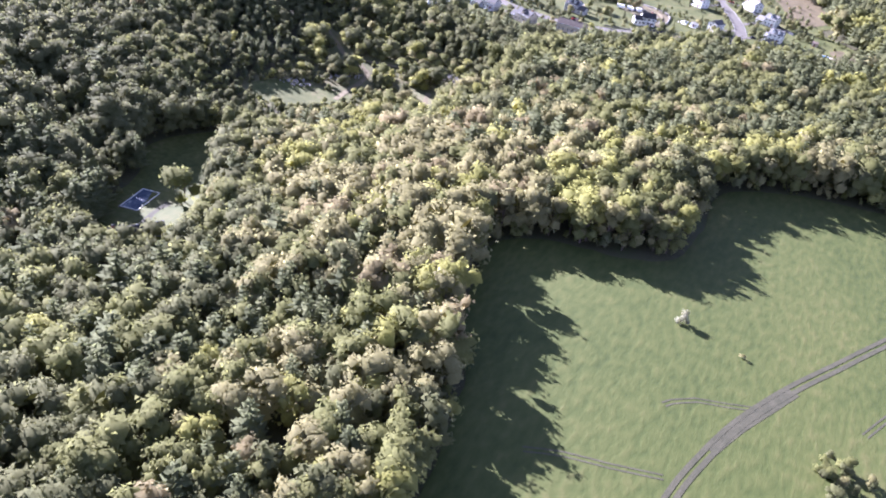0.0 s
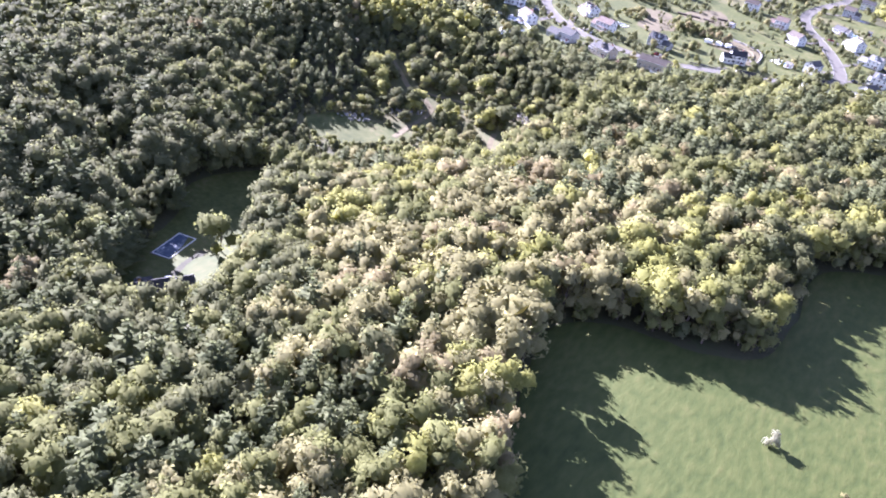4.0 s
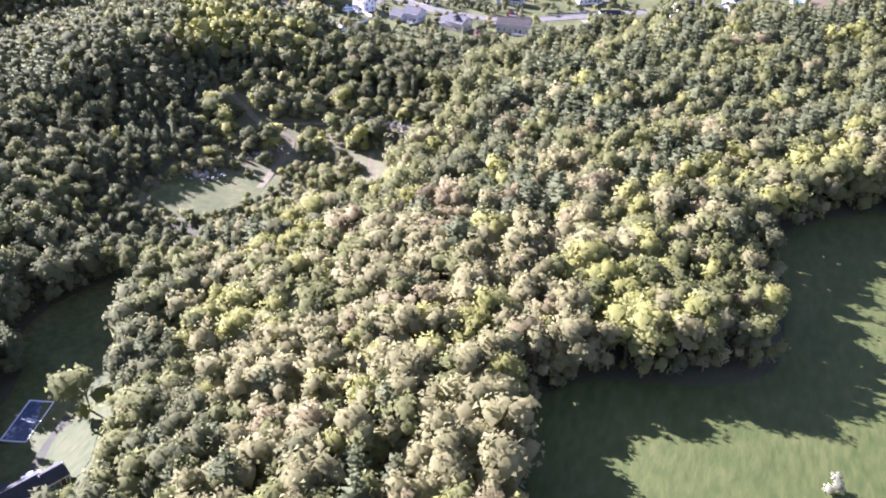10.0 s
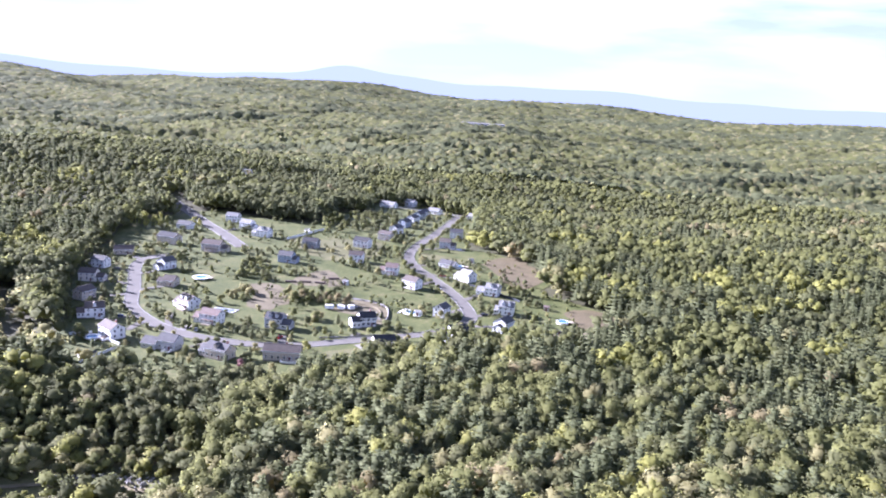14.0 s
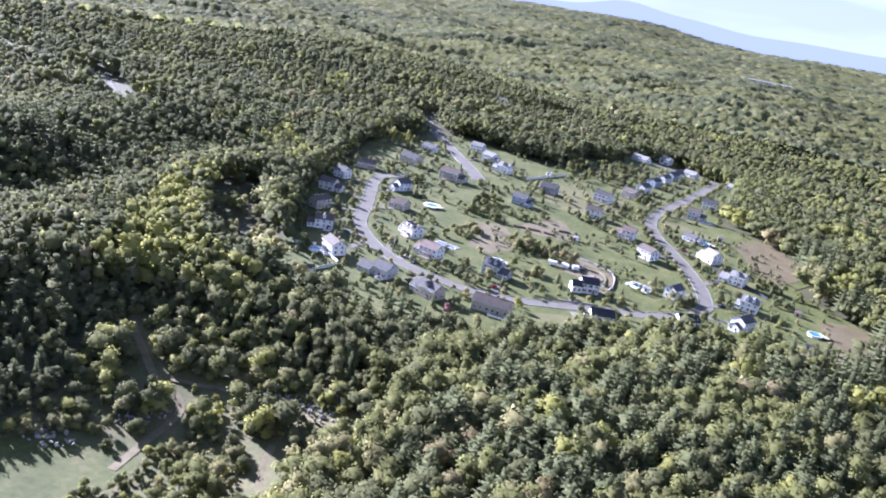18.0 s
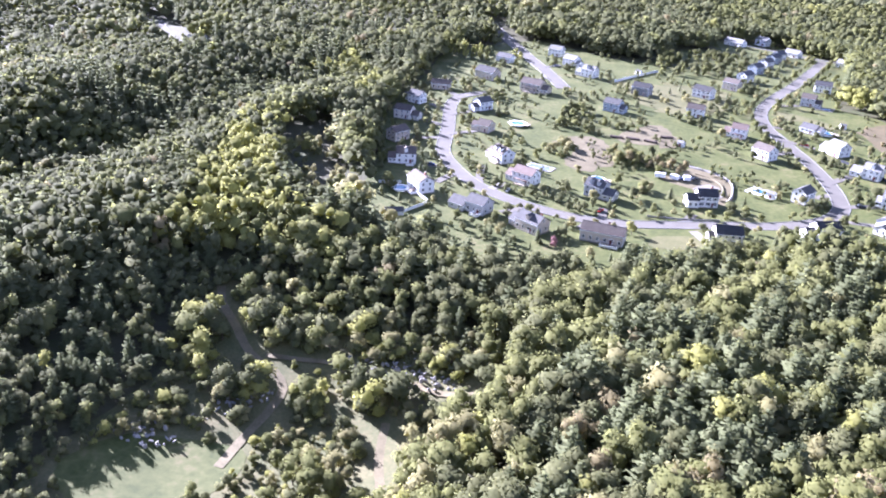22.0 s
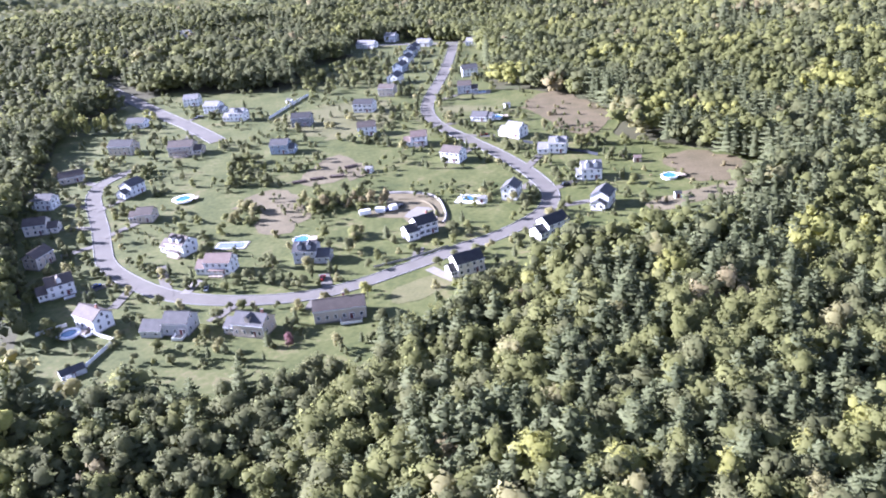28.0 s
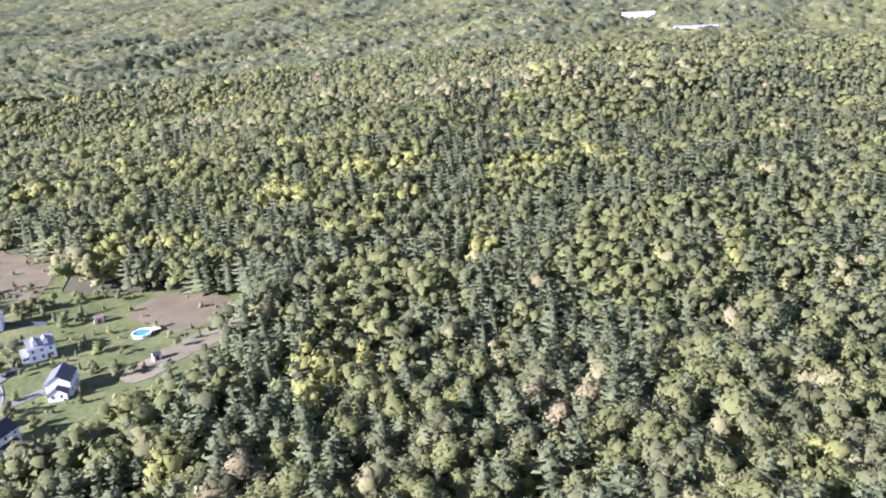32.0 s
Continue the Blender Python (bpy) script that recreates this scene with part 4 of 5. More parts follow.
def house(x, y, ang, L, D, storeys, wall, roof, label, wing=None, chimney=0.0, porch=0, shutters=False, pitch=0.62, deck=0, dormers=0):
    """A dwelling whose long side faces about along -y of its own frame; x, y: middle of that side's foot."""
    if wing:
        L, wing = L * 0.87, (wing[0], wing[1] * 0.8) + tuple(wing[2:])
    D = D * 0.93
    c, s = math.cos(radians(ang)), math.sin(radians(ang))
    h = new("house")
    px, py = x - s * D / 2, y + c * D / 2
    z = float(min(land(px, py), land(x, y))) + 0.1
    h.matrix_basis = pose(px, py, z, 0, 0, ang)
    ends = [True, True]
    if wing:
        ends[0 if wing[0] < 0 else 1] = False
    ze, zr = block(h, -L / 2, L / 2, -D / 2, D / 2, storeys, wall, roof, shutters=shutters, ends=ends, pitch=pitch)
    part("foundation", boxes((-L / 2 - 0.06, L / 2 + 0.06, -D / 2 - 0.06, D / 2 + 0.06, -1.3, 0.32)), CONCRETE, h)
    part("ridge_cap", boxes((-L / 2 - 0.3, L / 2 + 0.3, -0.14, 0.14, zr + 0.16, zr + 0.3)), SHINGLE[roof], h)
    if wing:
        side, wl, wd, ws = wing[:4]
        sy = wing[4] if len(wing) > 4 else 0.0
        x0, x1 = (L / 2 + 0.01, L / 2 + wl) if side > 0 else (-L / 2 - wl, -L / 2 - 0.01)
        block(h, x0, x1, sy - wd / 2, sy + wd / 2, ws, wall, roof, ends=(side < 0, side > 0), lofts=False, pitch=pitch, rows=(True, False))
        part("foundation", boxes((x0 - 0.05, x1 + 0.05, sy - wd / 2 - 0.05, sy + wd / 2 + 0.05, -1.3, 0.3)), CONCRETE, h)
        for k in (-1, 1):
            if wl > 6:
                g = part("garage_door", G_DOOR, None, h)
                g.matrix_basis = pose((x0 + x1) / 2 + k * 1.5, sy + wd / 2 + 0.01, 0.1, 0, 0, 180)
    d = part("front_door", DOOR_M, None, h)
    d.matrix_basis = pose(L * 0.02, D / 2 + 0.01, 0.45, 0, 0, 180)
    part("door_frame", DOOR_F, None, d)
    d = part("back_door", DOOR_M, None, h)
    d.matrix_basis = pose(L * 0.22, -D / 2 - 0.02, 0.45)
    part("door_frame", DOOR_F, None, d)
    part("step", boxes((L * 0.02 - 1.1, L * 0.02 + 1.1, D / 2 + 0.02, D / 2 + 1.3, -0.4, 0.38)), CONCRETE, h)
    if chimney:
        ch = part("chimney", boxes((chimney * L - 0.45, chimney * L + 0.45, D * 0.08, D * 0.08 + 0.7, ze, zr + 1.1)), BRICK, h)
        part("chimney_cap", boxes((chimney * L - 0.55, chimney * L + 0.55, D * 0.08 - 0.1, D * 0.08 + 0.8, zr + 1.1, zr + 1.25)), CONCRETE, ch)
    for k in range(dormers):
        dx = L * ((k + 0.5) / dormers - 0.5) * 0.8
        dm = part("dormer", gable_body(bmesh.new(), -1.6, 1.6, -0.8, 0.8, -0.6, 1.2, 1.8), SIDING[wall], h)
        dm.matrix_basis = pose(dx, -D / 4, ze + D / 4 * pitch - 0.1, 0, 0, 90)
        for k2 in (-1, 1):
            part("dormer_roof", roof_slab(bmesh.new(), -1.6, 1.6, 0.8 * k2, 0, 1.2, 1.8, 0.14, 0.2), SHINGLE[roof], dm)
    if porch:
        sd = -1 if porch < 0 else 1
        part("porch_roof", boxes((-L * 0.3, L * 0.3, sd * D / 2 + (0.01 if sd > 0 else -2.2), sd * D / 2 + (2.2 if sd > 0 else -0.01), 2.75, 2.95)), SHINGLE[roof], h)
        part("porch_floor", boxes((-L * 0.3, L * 0.3, sd * D / 2 + (0.01 if sd > 0 else -2.2), sd * D / 2 + (2.2 if sd > 0 else -0.01), -0.4, 0.3)), WOOD, h)
        for i in range(4):
            px_ = -L * 0.28 + L * 0.56 * i / 3
            part("post", boxes((px_ - 0.08, px_ + 0.08, sd * (D / 2 + 2.05) - 0.08, sd * (D / 2 + 2.05) + 0.08, 0.3, 2.75)), WHITE, h)
    if deck:
        part("deck", boxes((L * 0.0, L * 0.42, -D / 2 - 3.6, -D / 2 - 0.05, 0.15, 0.35)), WOOD, h)
        part("deck_rail", boxes((L * 0.0, L * 0.42, -D / 2 - 3.6, -D / 2 - 3.5, 0.35, 1.3), (L * 0.0, L * 0.0 + 0.1, -D / 2 - 3.5, -D / 2 - 0.1, 0.35, 1.3), (L * 0.42 - 0.1, L * 0.42, -D / 2 - 3.5, -D / 2 - 0.1, 0.35, 1.3)), WHITE, h)
        for i in (0.02, 0.4):
            part("deck_post", boxes((L * i, L * i + 0.15, -D / 2 - 3.55, -D / 2 - 3.4, -1.0, 0.15)), WOOD, h)
    FOOT.append((px, py, max(L, D) * 0.62 + (wing[1] * 0.5 if wing else 0)))
    return tagged(h, label, "house", "houses of the neighbourhood")


FOOT = []
house(-124, -54, -36, 12.5, 8.5, 2, "white", "brown", "white two-storey house with brown roof and deck", deck=1, chimney=0.2)
house(-88, -64, -12, 11, 9, 1.75, "grey", "grey", "grey two-storey house with low garage wing", wing=(-1, 10, 8, 1, -2), deck=1)
house(-61, -70, -20, 14, 9, 1.75, "tan", "grey", "tan house with grey roof and front gable", wing=(-1, 5, 7, 1), dormers=1, chimney=0.3)
house(-29.5, -65, 4, 18, 8.5, 1.75, "tan", "brown", "long beige two-storey house with brown roof", chimney=0.1, deck=1)
house(18, -41, 22, 12.5, 8.5, 2, "cream", "black", "cream house with black roof at the wood's edge", wing=(-1, 3, 6, 1))
house(2, 2, 27, 10.5, 8.5, 2, "white", "black", "white colonial house with black roof and shuttered windows", wing=(-1, 6.5, 7, 1.4, -1.5), shutters=True, chimney=0.25, porch=1)
house(-48.5, -14, -6, 11, 9, 2, "grey", "grey", "grey brick-toned house with attached garage", wing=(1, 6.5, 7.5, 1, -1), dormers=2)
house(-84, -16.5, -12, 13, 8.5, 2, "white", "rose", "white house with rosy brown roof and porch", wing=(-1, 5, 7.5, 1), porch=-1)
house(-108, 7.5, -33, 12, 9, 2, "white", "brown", "white gabled house with dark doors", wing=(-1, 6, 7.5, 1), dormers=2, porch=-1)
house(-134.5, 49, -4, 9, 9, 1.4, "tan", "brown", "low tan house with brown roof", wing=(-1, 5, 6, 1))
house(-149.5, 89, 62, 11, 8.5, 2, "white", "grey", "white house with grey-blue roof beside the street", wing=(-1, 5, 6, 1))
house(-196, 117, 20, 13, 8, 1.4, "tan", "brown", "low brown-roofed house under the trees")
house(-196, 79, -10, 11, 8, 2, "white", "grey", "white house with grey roof among trees", wing=(-1, 6, 6, 1))
house(-186, 46, 6, 12, 8.5, 2, "cream", "brown", "cream house with brown roof among shrubs", wing=(1, 6, 7, 1))
house(-166, 11, 72, 10.5, 8, 2, "tan", "brown", "tan gabled house half hidden by trees")
house(-145, -23, 28, 11.5, 9, 2, "white", "brown", "off-white house with rear deck and brown roof", deck=1, wing=(-1, 5, 7, 1), dormers=1)
house(44, 33, 68, 9.5, 7.5, 2, "white", "grey", "white gabled house beside an octagonal pool")
house(79, 42, -6, 10.5, 9.5, 2, "white", "pale", "white house with pale roof on an open lot", dormers=2, wing=(-1, 3, 6, 1))
house(81.5, 10, 62, 11.5, 8.5, 2, "white", "grey", "white gabled house with blue-grey roof", wing=(-1, 3.5, 6, 1))
house(55, -14.5, 32, 12, 8.5, 2, "white", "black", "white house with black roof behind treetops", wing=(-1, 5, 7, 1), porch=-1)
house(69, 83, -18, 10, 8.5, 2, "white", "pale", "white house with broad gables and garage", wing=(-1, 7, 7.5, 1, -1), dormers=1)
house(49, 114.5, -42, 11, 9, 2, "white", "pale", "white house with pale roof above a hedge", wing=(-1, 6, 7, 1))
house(33, 150, -26, 11, 8, 1, "white", "grey", "low white house with grey roof", wing=(1, 4, 6, 1))
house(14, 87.5, -32, 11, 8.5, 2, "white", "brown", "white house with brown roof beside the street")
house(-38, 194.5, -18, 13, 8.5, 2, "white", "black", "white house with black roof on a grassy lot", shutters=True)
house(-32.5, 145.5, 2, 10.5, 8.5, 2, "white", "brown", "white house with brown roof among yard trees")
house(-2, 118, -2, 10, 8.5, 2, "white", "rose", "white house with rosy roof and porch", wing=(-1, 5, 7, 1), porch=-1)
house(-24.5, 229, -20, 11, 8, 2, "tan", "brown", "tan house with brown hip-like roof")
for hx, hy, wl in ((-15.5, 265.5, "white"), (-13, 305, "blue"), (-9, 337, "white"), (-6, 367, "blue"), (-4, 388, "white")):
    house(hx, hy, 66, 11, 8.5, 2, wl, "grey", "narrow two-storey house in a street row")
house(34.5, 263, 4, 11, 8.5, 2, "white", "grey", "white house with grey roof east of the street")
house(28, 213.5, -6, 10, 8.5, 2, "grey", "brown", "grey house with brown roof and pool terrace", wing=(1, 5, 7, 1))
house(-52, 429, -26, 18, 9, 1.4, "white", "pale", "long pale house at the end of the street")
house(-31, 458, -28, 11, 9, 2, "white", "pale", "pale house before the far woods")
house(0, 418, -24, 13, 8.5, 1.4, "white", "pale", "pale low house at the end of the street")
house(44, 400, -24, 14, 8.5, 1.4, "white", "pale", "pale low house at the end of the street")
house(-165, 258, -6, 11, 8.5, 2, "white", "pale", "white house with bright roof by the woods")
house(-144.5, 231.5, -20, 13, 8.5, 2, "white", "pale", "white house by the broad street", wing=(1, 4, 7, 1))
house(-121.5, 205, -16, 12, 8.5, 2, "white", "pale", "white house with two gables by the broad street", wing=(-1, 6, 7, 1), dormers=1)
house(-191, 213.5, -14, 13, 8.5, 1.4, "white", "grey", "low white house below tall poplars")
house(-182.5, 158, -16, 16, 10, 2, "tan", "black", "tan house with broad dark roof among trees")
house(-142, 144, -6, 17, 10, 2, "tan", "brown", "large tan house with broad brown roof", wing=(1, 6, 8, 1), porch=-1)
house(-75.5, 178, -8, 12, 8.5, 2, "dark", "black", "dark blue house with white windows", shutters=False)
house(-81.5, 129, -8, 12, 8.5, 2, "blue", "grey", "blue-grey house on an open lot", wing=(1, 4, 7, 1))
house(-240, 521, -8, 14, 9, 2, "white", "pale", "pale house half hidden in far woods")
farm = house(-58, -394.5, 64, 10.5, 6.5, 1, "dark", "black", "low dark farmhouse in the shaded valley", wing=(1, 5, 6, 1), chimney=-0.2, porch=1)
house(-52.5, -385, 64, 5.5, 5.0, 1, "dark", "black", "small dark outbuilding beside the farmhouse", wing=None)

house(-430, 140, 20, 16, 9, 1, "grey", "pale", "pale low house in the western woods")

# ---- pools, sheds, fences ----


def round_pool(x, y, r, label, deck=True, lift=1.2, rim=0.25):
    base = new("round_pool")
    base.location = (x, y, float(land(x, y)))
    part("wall", ring(bmesh.new(), r - 0.12, r, 0, lift), WHITE, base)
    part("rim", ring(bmesh.new(), r - 0.2, r + rim, lift, lift + 0.1), WHITE, base)
    w = bmesh.new()
    bmesh.ops.create_cone(w, cap_ends=True, segments=20, radius1=r - 0.13, radius2=r - 0.13, depth=lift - 0.2)
    bmesh.ops.translate(w, verts=w.verts, vec=(0, 0, (lift - 0.2) / 2 + 0.02))
    part("water", w, WATER, base)
    if deck:
        part("deck", boxes((r + 0.3, r + 3.4, -2.2, 2.2, lift - 0.15, lift + 0.02)), WOOD, base)
        for sx in (0.5, 3.2):
            for sy in (-2, 2):
                part("deck_post", boxes((r + sx - 0.07, r + sx + 0.07, sy - 0.07, sy + 0.07, 0, lift - 0.15)), WOOD, base)
    return tagged(base, label, "pool", "swimming pools")


def sunk_pool(x, y, ang, L, D, label, cover=WATER, apron=2.0, paving=CONCRETE):
    base = new("swimming_pool")
    base.matrix_basis = pose(x, y, float(land(x, y)) + 0.08, 0, 0, ang)
    part("apron", boxes((-L / 2 - apron, L / 2 + apron, -D / 2 - apron, -D / 2, -0.3, 0.12), (-L / 2 - apron, L / 2 + apron, D / 2, D / 2 + apron, -0.3, 0.12),
                        (-L / 2 - apron, -L / 2, -D / 2, D / 2, -0.3, 0.12), (L / 2, L / 2 + apron, -D / 2, D / 2, -0.3, 0.12)), paving, base)
    part("coping", boxes((-L / 2 - 0.2, L / 2 + 0.2, -D / 2 - 0.2, -D / 2 + 0.1, 0.125, 0.2), (-L / 2 - 0.2, L / 2 + 0.2, D / 2 - 0.1, D / 2 + 0.2, 0.125, 0.2),
                         (-L / 2 - 0.2, -L / 2 + 0.1, -D / 2 + 0.1, D / 2 - 0.1, 0.125, 0.2), (L / 2 - 0.1, L / 2 + 0.2, -D / 2 + 0.1, D / 2 - 0.1, 0.125, 0.2)), WHITE, base)
    part("water", boxes((-L / 2, L / 2, -D / 2, D / 2, -0.3, 0.05)), cover, base)
    part("ladder", boxes((L / 2 - 0.5, L / 2 - 0.42, -0.4, -0.34, 0, 0.9), (L / 2 - 0.5, L / 2 - 0.42, 0.34, 0.4, 0, 0.9)), WHITE, base)
    return tagged(base, label, "pool", "swimming pools")


def shed(x, y, ang, L, D, tall, wall, roof, label):
    base = new("shed")
    base.matrix_basis = pose(x, y, float(land(x, y)) + 0.05, 0, 0, ang)
    zr = tall + D * 0.28
    part("wall", gable_body(bmesh.new(), -L / 2, L / 2, -D / 2, D / 2, -0.3, tall, zr), SIDING[wall], base)
    for s in (-1, 1):
        part("roof", roof_slab(bmesh.new(), -L / 2, L / 2, s * D / 2, 0, tall, zr, 0.12, 0.2), SHINGLE[roof], base)
    d = part("door", boxes((-0.6, 0.6, -D / 2 - 0.06, -D / 2, 0.05, 1.95)), DOOR, base)
    return tagged(base, label, "shed")


def fence(line, tall, mat, label, name="fence", gap=2.4):
    """Posts with board panels between them."""
    ps = [Vector((a, b, 0)) for a, b in line]
    base = new(name)
    base.location = (ps[0].x, ps[0].y, float(land(ps[0].x, ps[0].y)))
    for a, b in zip(ps[:-1], ps[1:]):
        n = max(1, int((b - a).length / gap))
        ang = math.degrees(math.atan2(b.y - a.y, b.x - a.x))
        step = (b - a).length / n
        for i in range(n):
            p = a.lerp(b, i / n)
            z = float(land(p.x, p.y)) - base.location.z
            q = part("post", boxes((-0.07, 0.07, -0.07, 0.07, -0.3, tall + 0.12)), mat, base)
            q.matrix_basis = pose(p.x - base.location.x, p.y - base.location.y, z, 0, 0, ang)
            q = part("panel", boxes((0.07, step - 0.07, -0.03, 0.03, 0.08, tall)), mat, base)
            q.matrix_basis = pose(p.x - base.location.x, p.y - base.location.y, z, 0, 0, ang)
    return tagged(base, label, "fence")


round_pool(-129, -57, 3.0, "round raised pool ringed by a broad white deck", rim=1.3)
round_pool(-122, 73, 4.2, "large raised pool ringed by a white deck", rim=1.5)
round_pool(-53.5, 10, 3.6, "round raised pool behind a grey house")
round_pool(113, 34.5, 3.6, "round raised pool with white rim on the lawn")
round_pool(44, 153, 3.4, "round raised pool behind a low house")
sunk_pool(-85, 13, -8, 13, 6, "long sunken pool under a blue-grey cover", LINER, 1.0)
sunk_pool(22.5, 37, -20, 9, 5, "bright blue pool in a broad white terrace", WATER, 2.6, WHITE)
sunk_pool(38.5, 214, -5, 7, 4, "blue pool in a pale terrace", WATER, 3.0)
sunk_pool(-78, -368.2, 104, 14.5, 6.6, "long pool under a blue winter cover with pale blotches beside the farmhouse", BLOTCHED, 0.5)
shed(104.5, 60, -10, 3.6, 3, 2.3, "tan", "rose", "small tan garden shed on the grass")
shed(109.5, 9, -5, 2.8, 2.6, 2.2, "white", "black", "small white shed beside bare ground")
shed(-28, 87, -20, 3.6, 3, 2.3, "white", "pale", "small white shed behind the lots")
shed(-117, -84, 36, 8, 4.5, 1.8, "white", "grey", "long low white shed beside a plank fence")
shed(-92, 240, -30, 4, 3, 2.3, "white", "grey", "small white shed near a fence")
shed(52, 172, 10, 3.5, 3, 2.2, "white", "pale", "small pale shed at the lawn's end")
shed(27, 32, -20, 4, 3, 2.4, "white", "pale", "white pool house beside the terrace")
fence([(-142, -55), (-133, -49)], 1.5, WHITE, "white board fence beside a house")
fence([(-121, -57), (-110, -64), (-117, -92)], 1.5, WHITE, "pale board fence round a back lawn")
fence([(-100, 203), (-81, 256)], 1.8, WHITE, "long pale board fence across the lots")
fence([(54, 106), (64, 98), (88, 74)], 1.6, SHUTTER, "dark board fence behind white houses")
fence([(-20, -33 + 9), (-6, -20), (10, -12)], 0.8, STONE, "low stone wall along the street", "stone_wall", 3.0)

ribbon("retaining_wall", [(-17, 55), (-3, 51), (6.5, 42), (10, 22), (8.5, 13)], 0.7, STONE, "curved low stone wall behind a new house", 1.0, "wall", "", thick=1.4)
ribbon("retaining_wall", [(-12, 46), (-3, 43), (3, 36), (6, 24)], 0.6, DIRT, "inner bank of earth behind a new house", 0.7, "bank", "", thick=1.0)
drape("terrace", [(-9, 25), (-3, 35), (6, 28), (5, 17), (0, 20)], CONCRETE, "pale concrete terrace behind the white colonial house", 0.22, 3.0, 0.3)


def trailer(x, y, ang, L, mat, label):
    """A box trailer on two wheels."""
    base = new("trailer")
    base.matrix_basis = pose(x, y, float(land(x, y)) + 0.1, 0, 0, ang)
    bm = boxes((-L / 2, L / 2, -1.15, 1.15, 0.6, 2.7))
    bmesh.ops.bevel(bm, geom=bm.edges[:], offset=0.1, segments=2, affect="EDGES")
    part("body", bm, mat, base)
    part("drawbar", boxes((L / 2, L / 2 + 1.2, -0.08, 0.08, 0.5, 0.65)), SHUTTER, base)
    for wy in (-1.0, 1.0):
        bm = bmesh.new()
        bmesh.ops.create_cone(bm, cap_ends=True, segments=12, radius1=0.38, radius2=0.38, depth=0.24)
        part("wheel", bm, TYRE, base).matrix_basis = pose(0, wy, 0.38, 90)
    return tagged(base, label, "trailer", "parked trailers")


for tx0, ty0, ta, tl in ((-27, 31.5, 10, 5.2), (-20, 32.5, -15, 4.2), (-14, 34, 25, 3.6)):
    trailer(tx0, ty0, ta, tl, WHITE, "white box trailer parked on rough ground")


def log_pile(x, y, ang, n, L):
    base = new("log_pile")
    base.matrix_basis = pose(x, y, float(land(x, y)) + 0.1, 0, 0, ang)
    for k in range(n):
        bm = bmesh.new()
        bmesh.ops.create_cone(bm, cap_ends=True, segments=8, radius1=0.28, radius2=0.25, depth=L)
        row = k % 5
        part("log", bm, BARK, base).matrix_basis = pose(0.3 * math.sin(k * 2.1), 0.55 * row + 0.25 * (k // 5), 0.3 + 0.5 * (k // 5), 0, 90, 0)
    return tagged(base, "pile of bark-covered logs on bare ground", "logs", "log piles")


for lx, ly, la in ((-64, 81, 8), (-55, 83, 5), (-45, 83.5, -4), (-38, 96, 20)):
    log_pile(lx, ly, la, 9, 7.0)

DRIVES = [[(2, -31), (7, -38), (12, -44)], [(-94, -31), (-92, -22), (-90, -20)], [(-4, -27), (-2, -10)], [(-36, -42), (-40, -25)], [(-100, -32), (-112, -2)], [(-124, -10), (-138, -22)],
          [(-118, -18), (-120, -38)], [(-70, -42), (-78, -56)], [(-40, -42), (-42, -54)], [(50, 66), (60, 84)], [(58, 36), (72, 44)], [(55, 16), (74, 18)],
          [(42, 1), (48, -8)], [(54, 52), (46, 42)], [(20, 130), (40, 122)], [(30, 112), (20, 98)], [(9, 152), (26, 152)], [(4, 200), (24, 214)], [(-150, 28), (-164, 20)],
          [(-156, 48), (-176, 52)], [(-168, 74), (-186, 84)], [(-175, 105), (-188, 116)], [(-150, 36), (-138, 50)], [(-166, 70), (-152, 88)], [(-148, 200), (-146, 160)], [(-160, 216), (-150, 230)]]
for line in DRIVES:
    ribbon("driveway", line, 4.2, CONCRETE if len(line) == 3 else ASPHALT, "short paved driveway to a house", 0.2, "driveway")


def car(x, y, ang, paint, label):
    base = new("car")
    base.matrix_basis = pose(x, y, float(land(x, y)) + 0.12, 0, 0, ang)
    bm = boxes((-2.2, 2.2, -0.88, 0.88, 0.35, 0.95))
    bmesh.ops.bevel(bm, geom=bm.edges[:], offset=0.14, segments=2, affect="EDGES")
    part("body", bm, paint, base)
    bm = boxes((-1.3, 0.9, -0.78, 0.78, 0.9, 1.5))
    for v in bm.verts:
        if v.co.z > 1.2:
            v.co.x *= 0.72
            v.co.y *= 0.86
    part("cabin", bm, PANE, base)
    part("roof", boxes((-0.95, 0.66, -0.66, 0.66, 1.5, 1.55)), paint, base)
    for wx in (-1.35, 1.35):
        for wy in (-0.82, 0.82):
            bm = bmesh.new()
            bmesh.ops.create_cone(bm, cap_ends=True, segments=12, radius1=0.34, radius2=0.34, depth=0.22)
            w = part("wheel", bm, TYRE, base)
            w.matrix_basis = pose(wx, wy, 0.34, 90)
    return tagged(base, label, "car", "parked cars")


for k, (cx, cy, ca) in enumerate(((19, -28, 60), (-86, -29, 100), (-40, -30, 80), (-134, -17, 40), (66, 40, 20), (-143, 170, 80), (-152, 225, 40), (34, 125, 10), (-16, 34, 20), (-11, 37, 60), (-62, -384, 50))):
    car(cx, cy, ca, PAINTS[k % 5], ("white", "silver", "red", "navy", "black")[k % 5] + " car parked on a driveway")

# ---- yard and clearing trees ----


def clear_of(x, y, road=6.5):
    if min(float(away([x], [y], s)[0]) for s in STREETS) < road:
        return False
    return all(math.hypot(x - a, y - b) > r + 1.5 for a, b, r in FOOT)


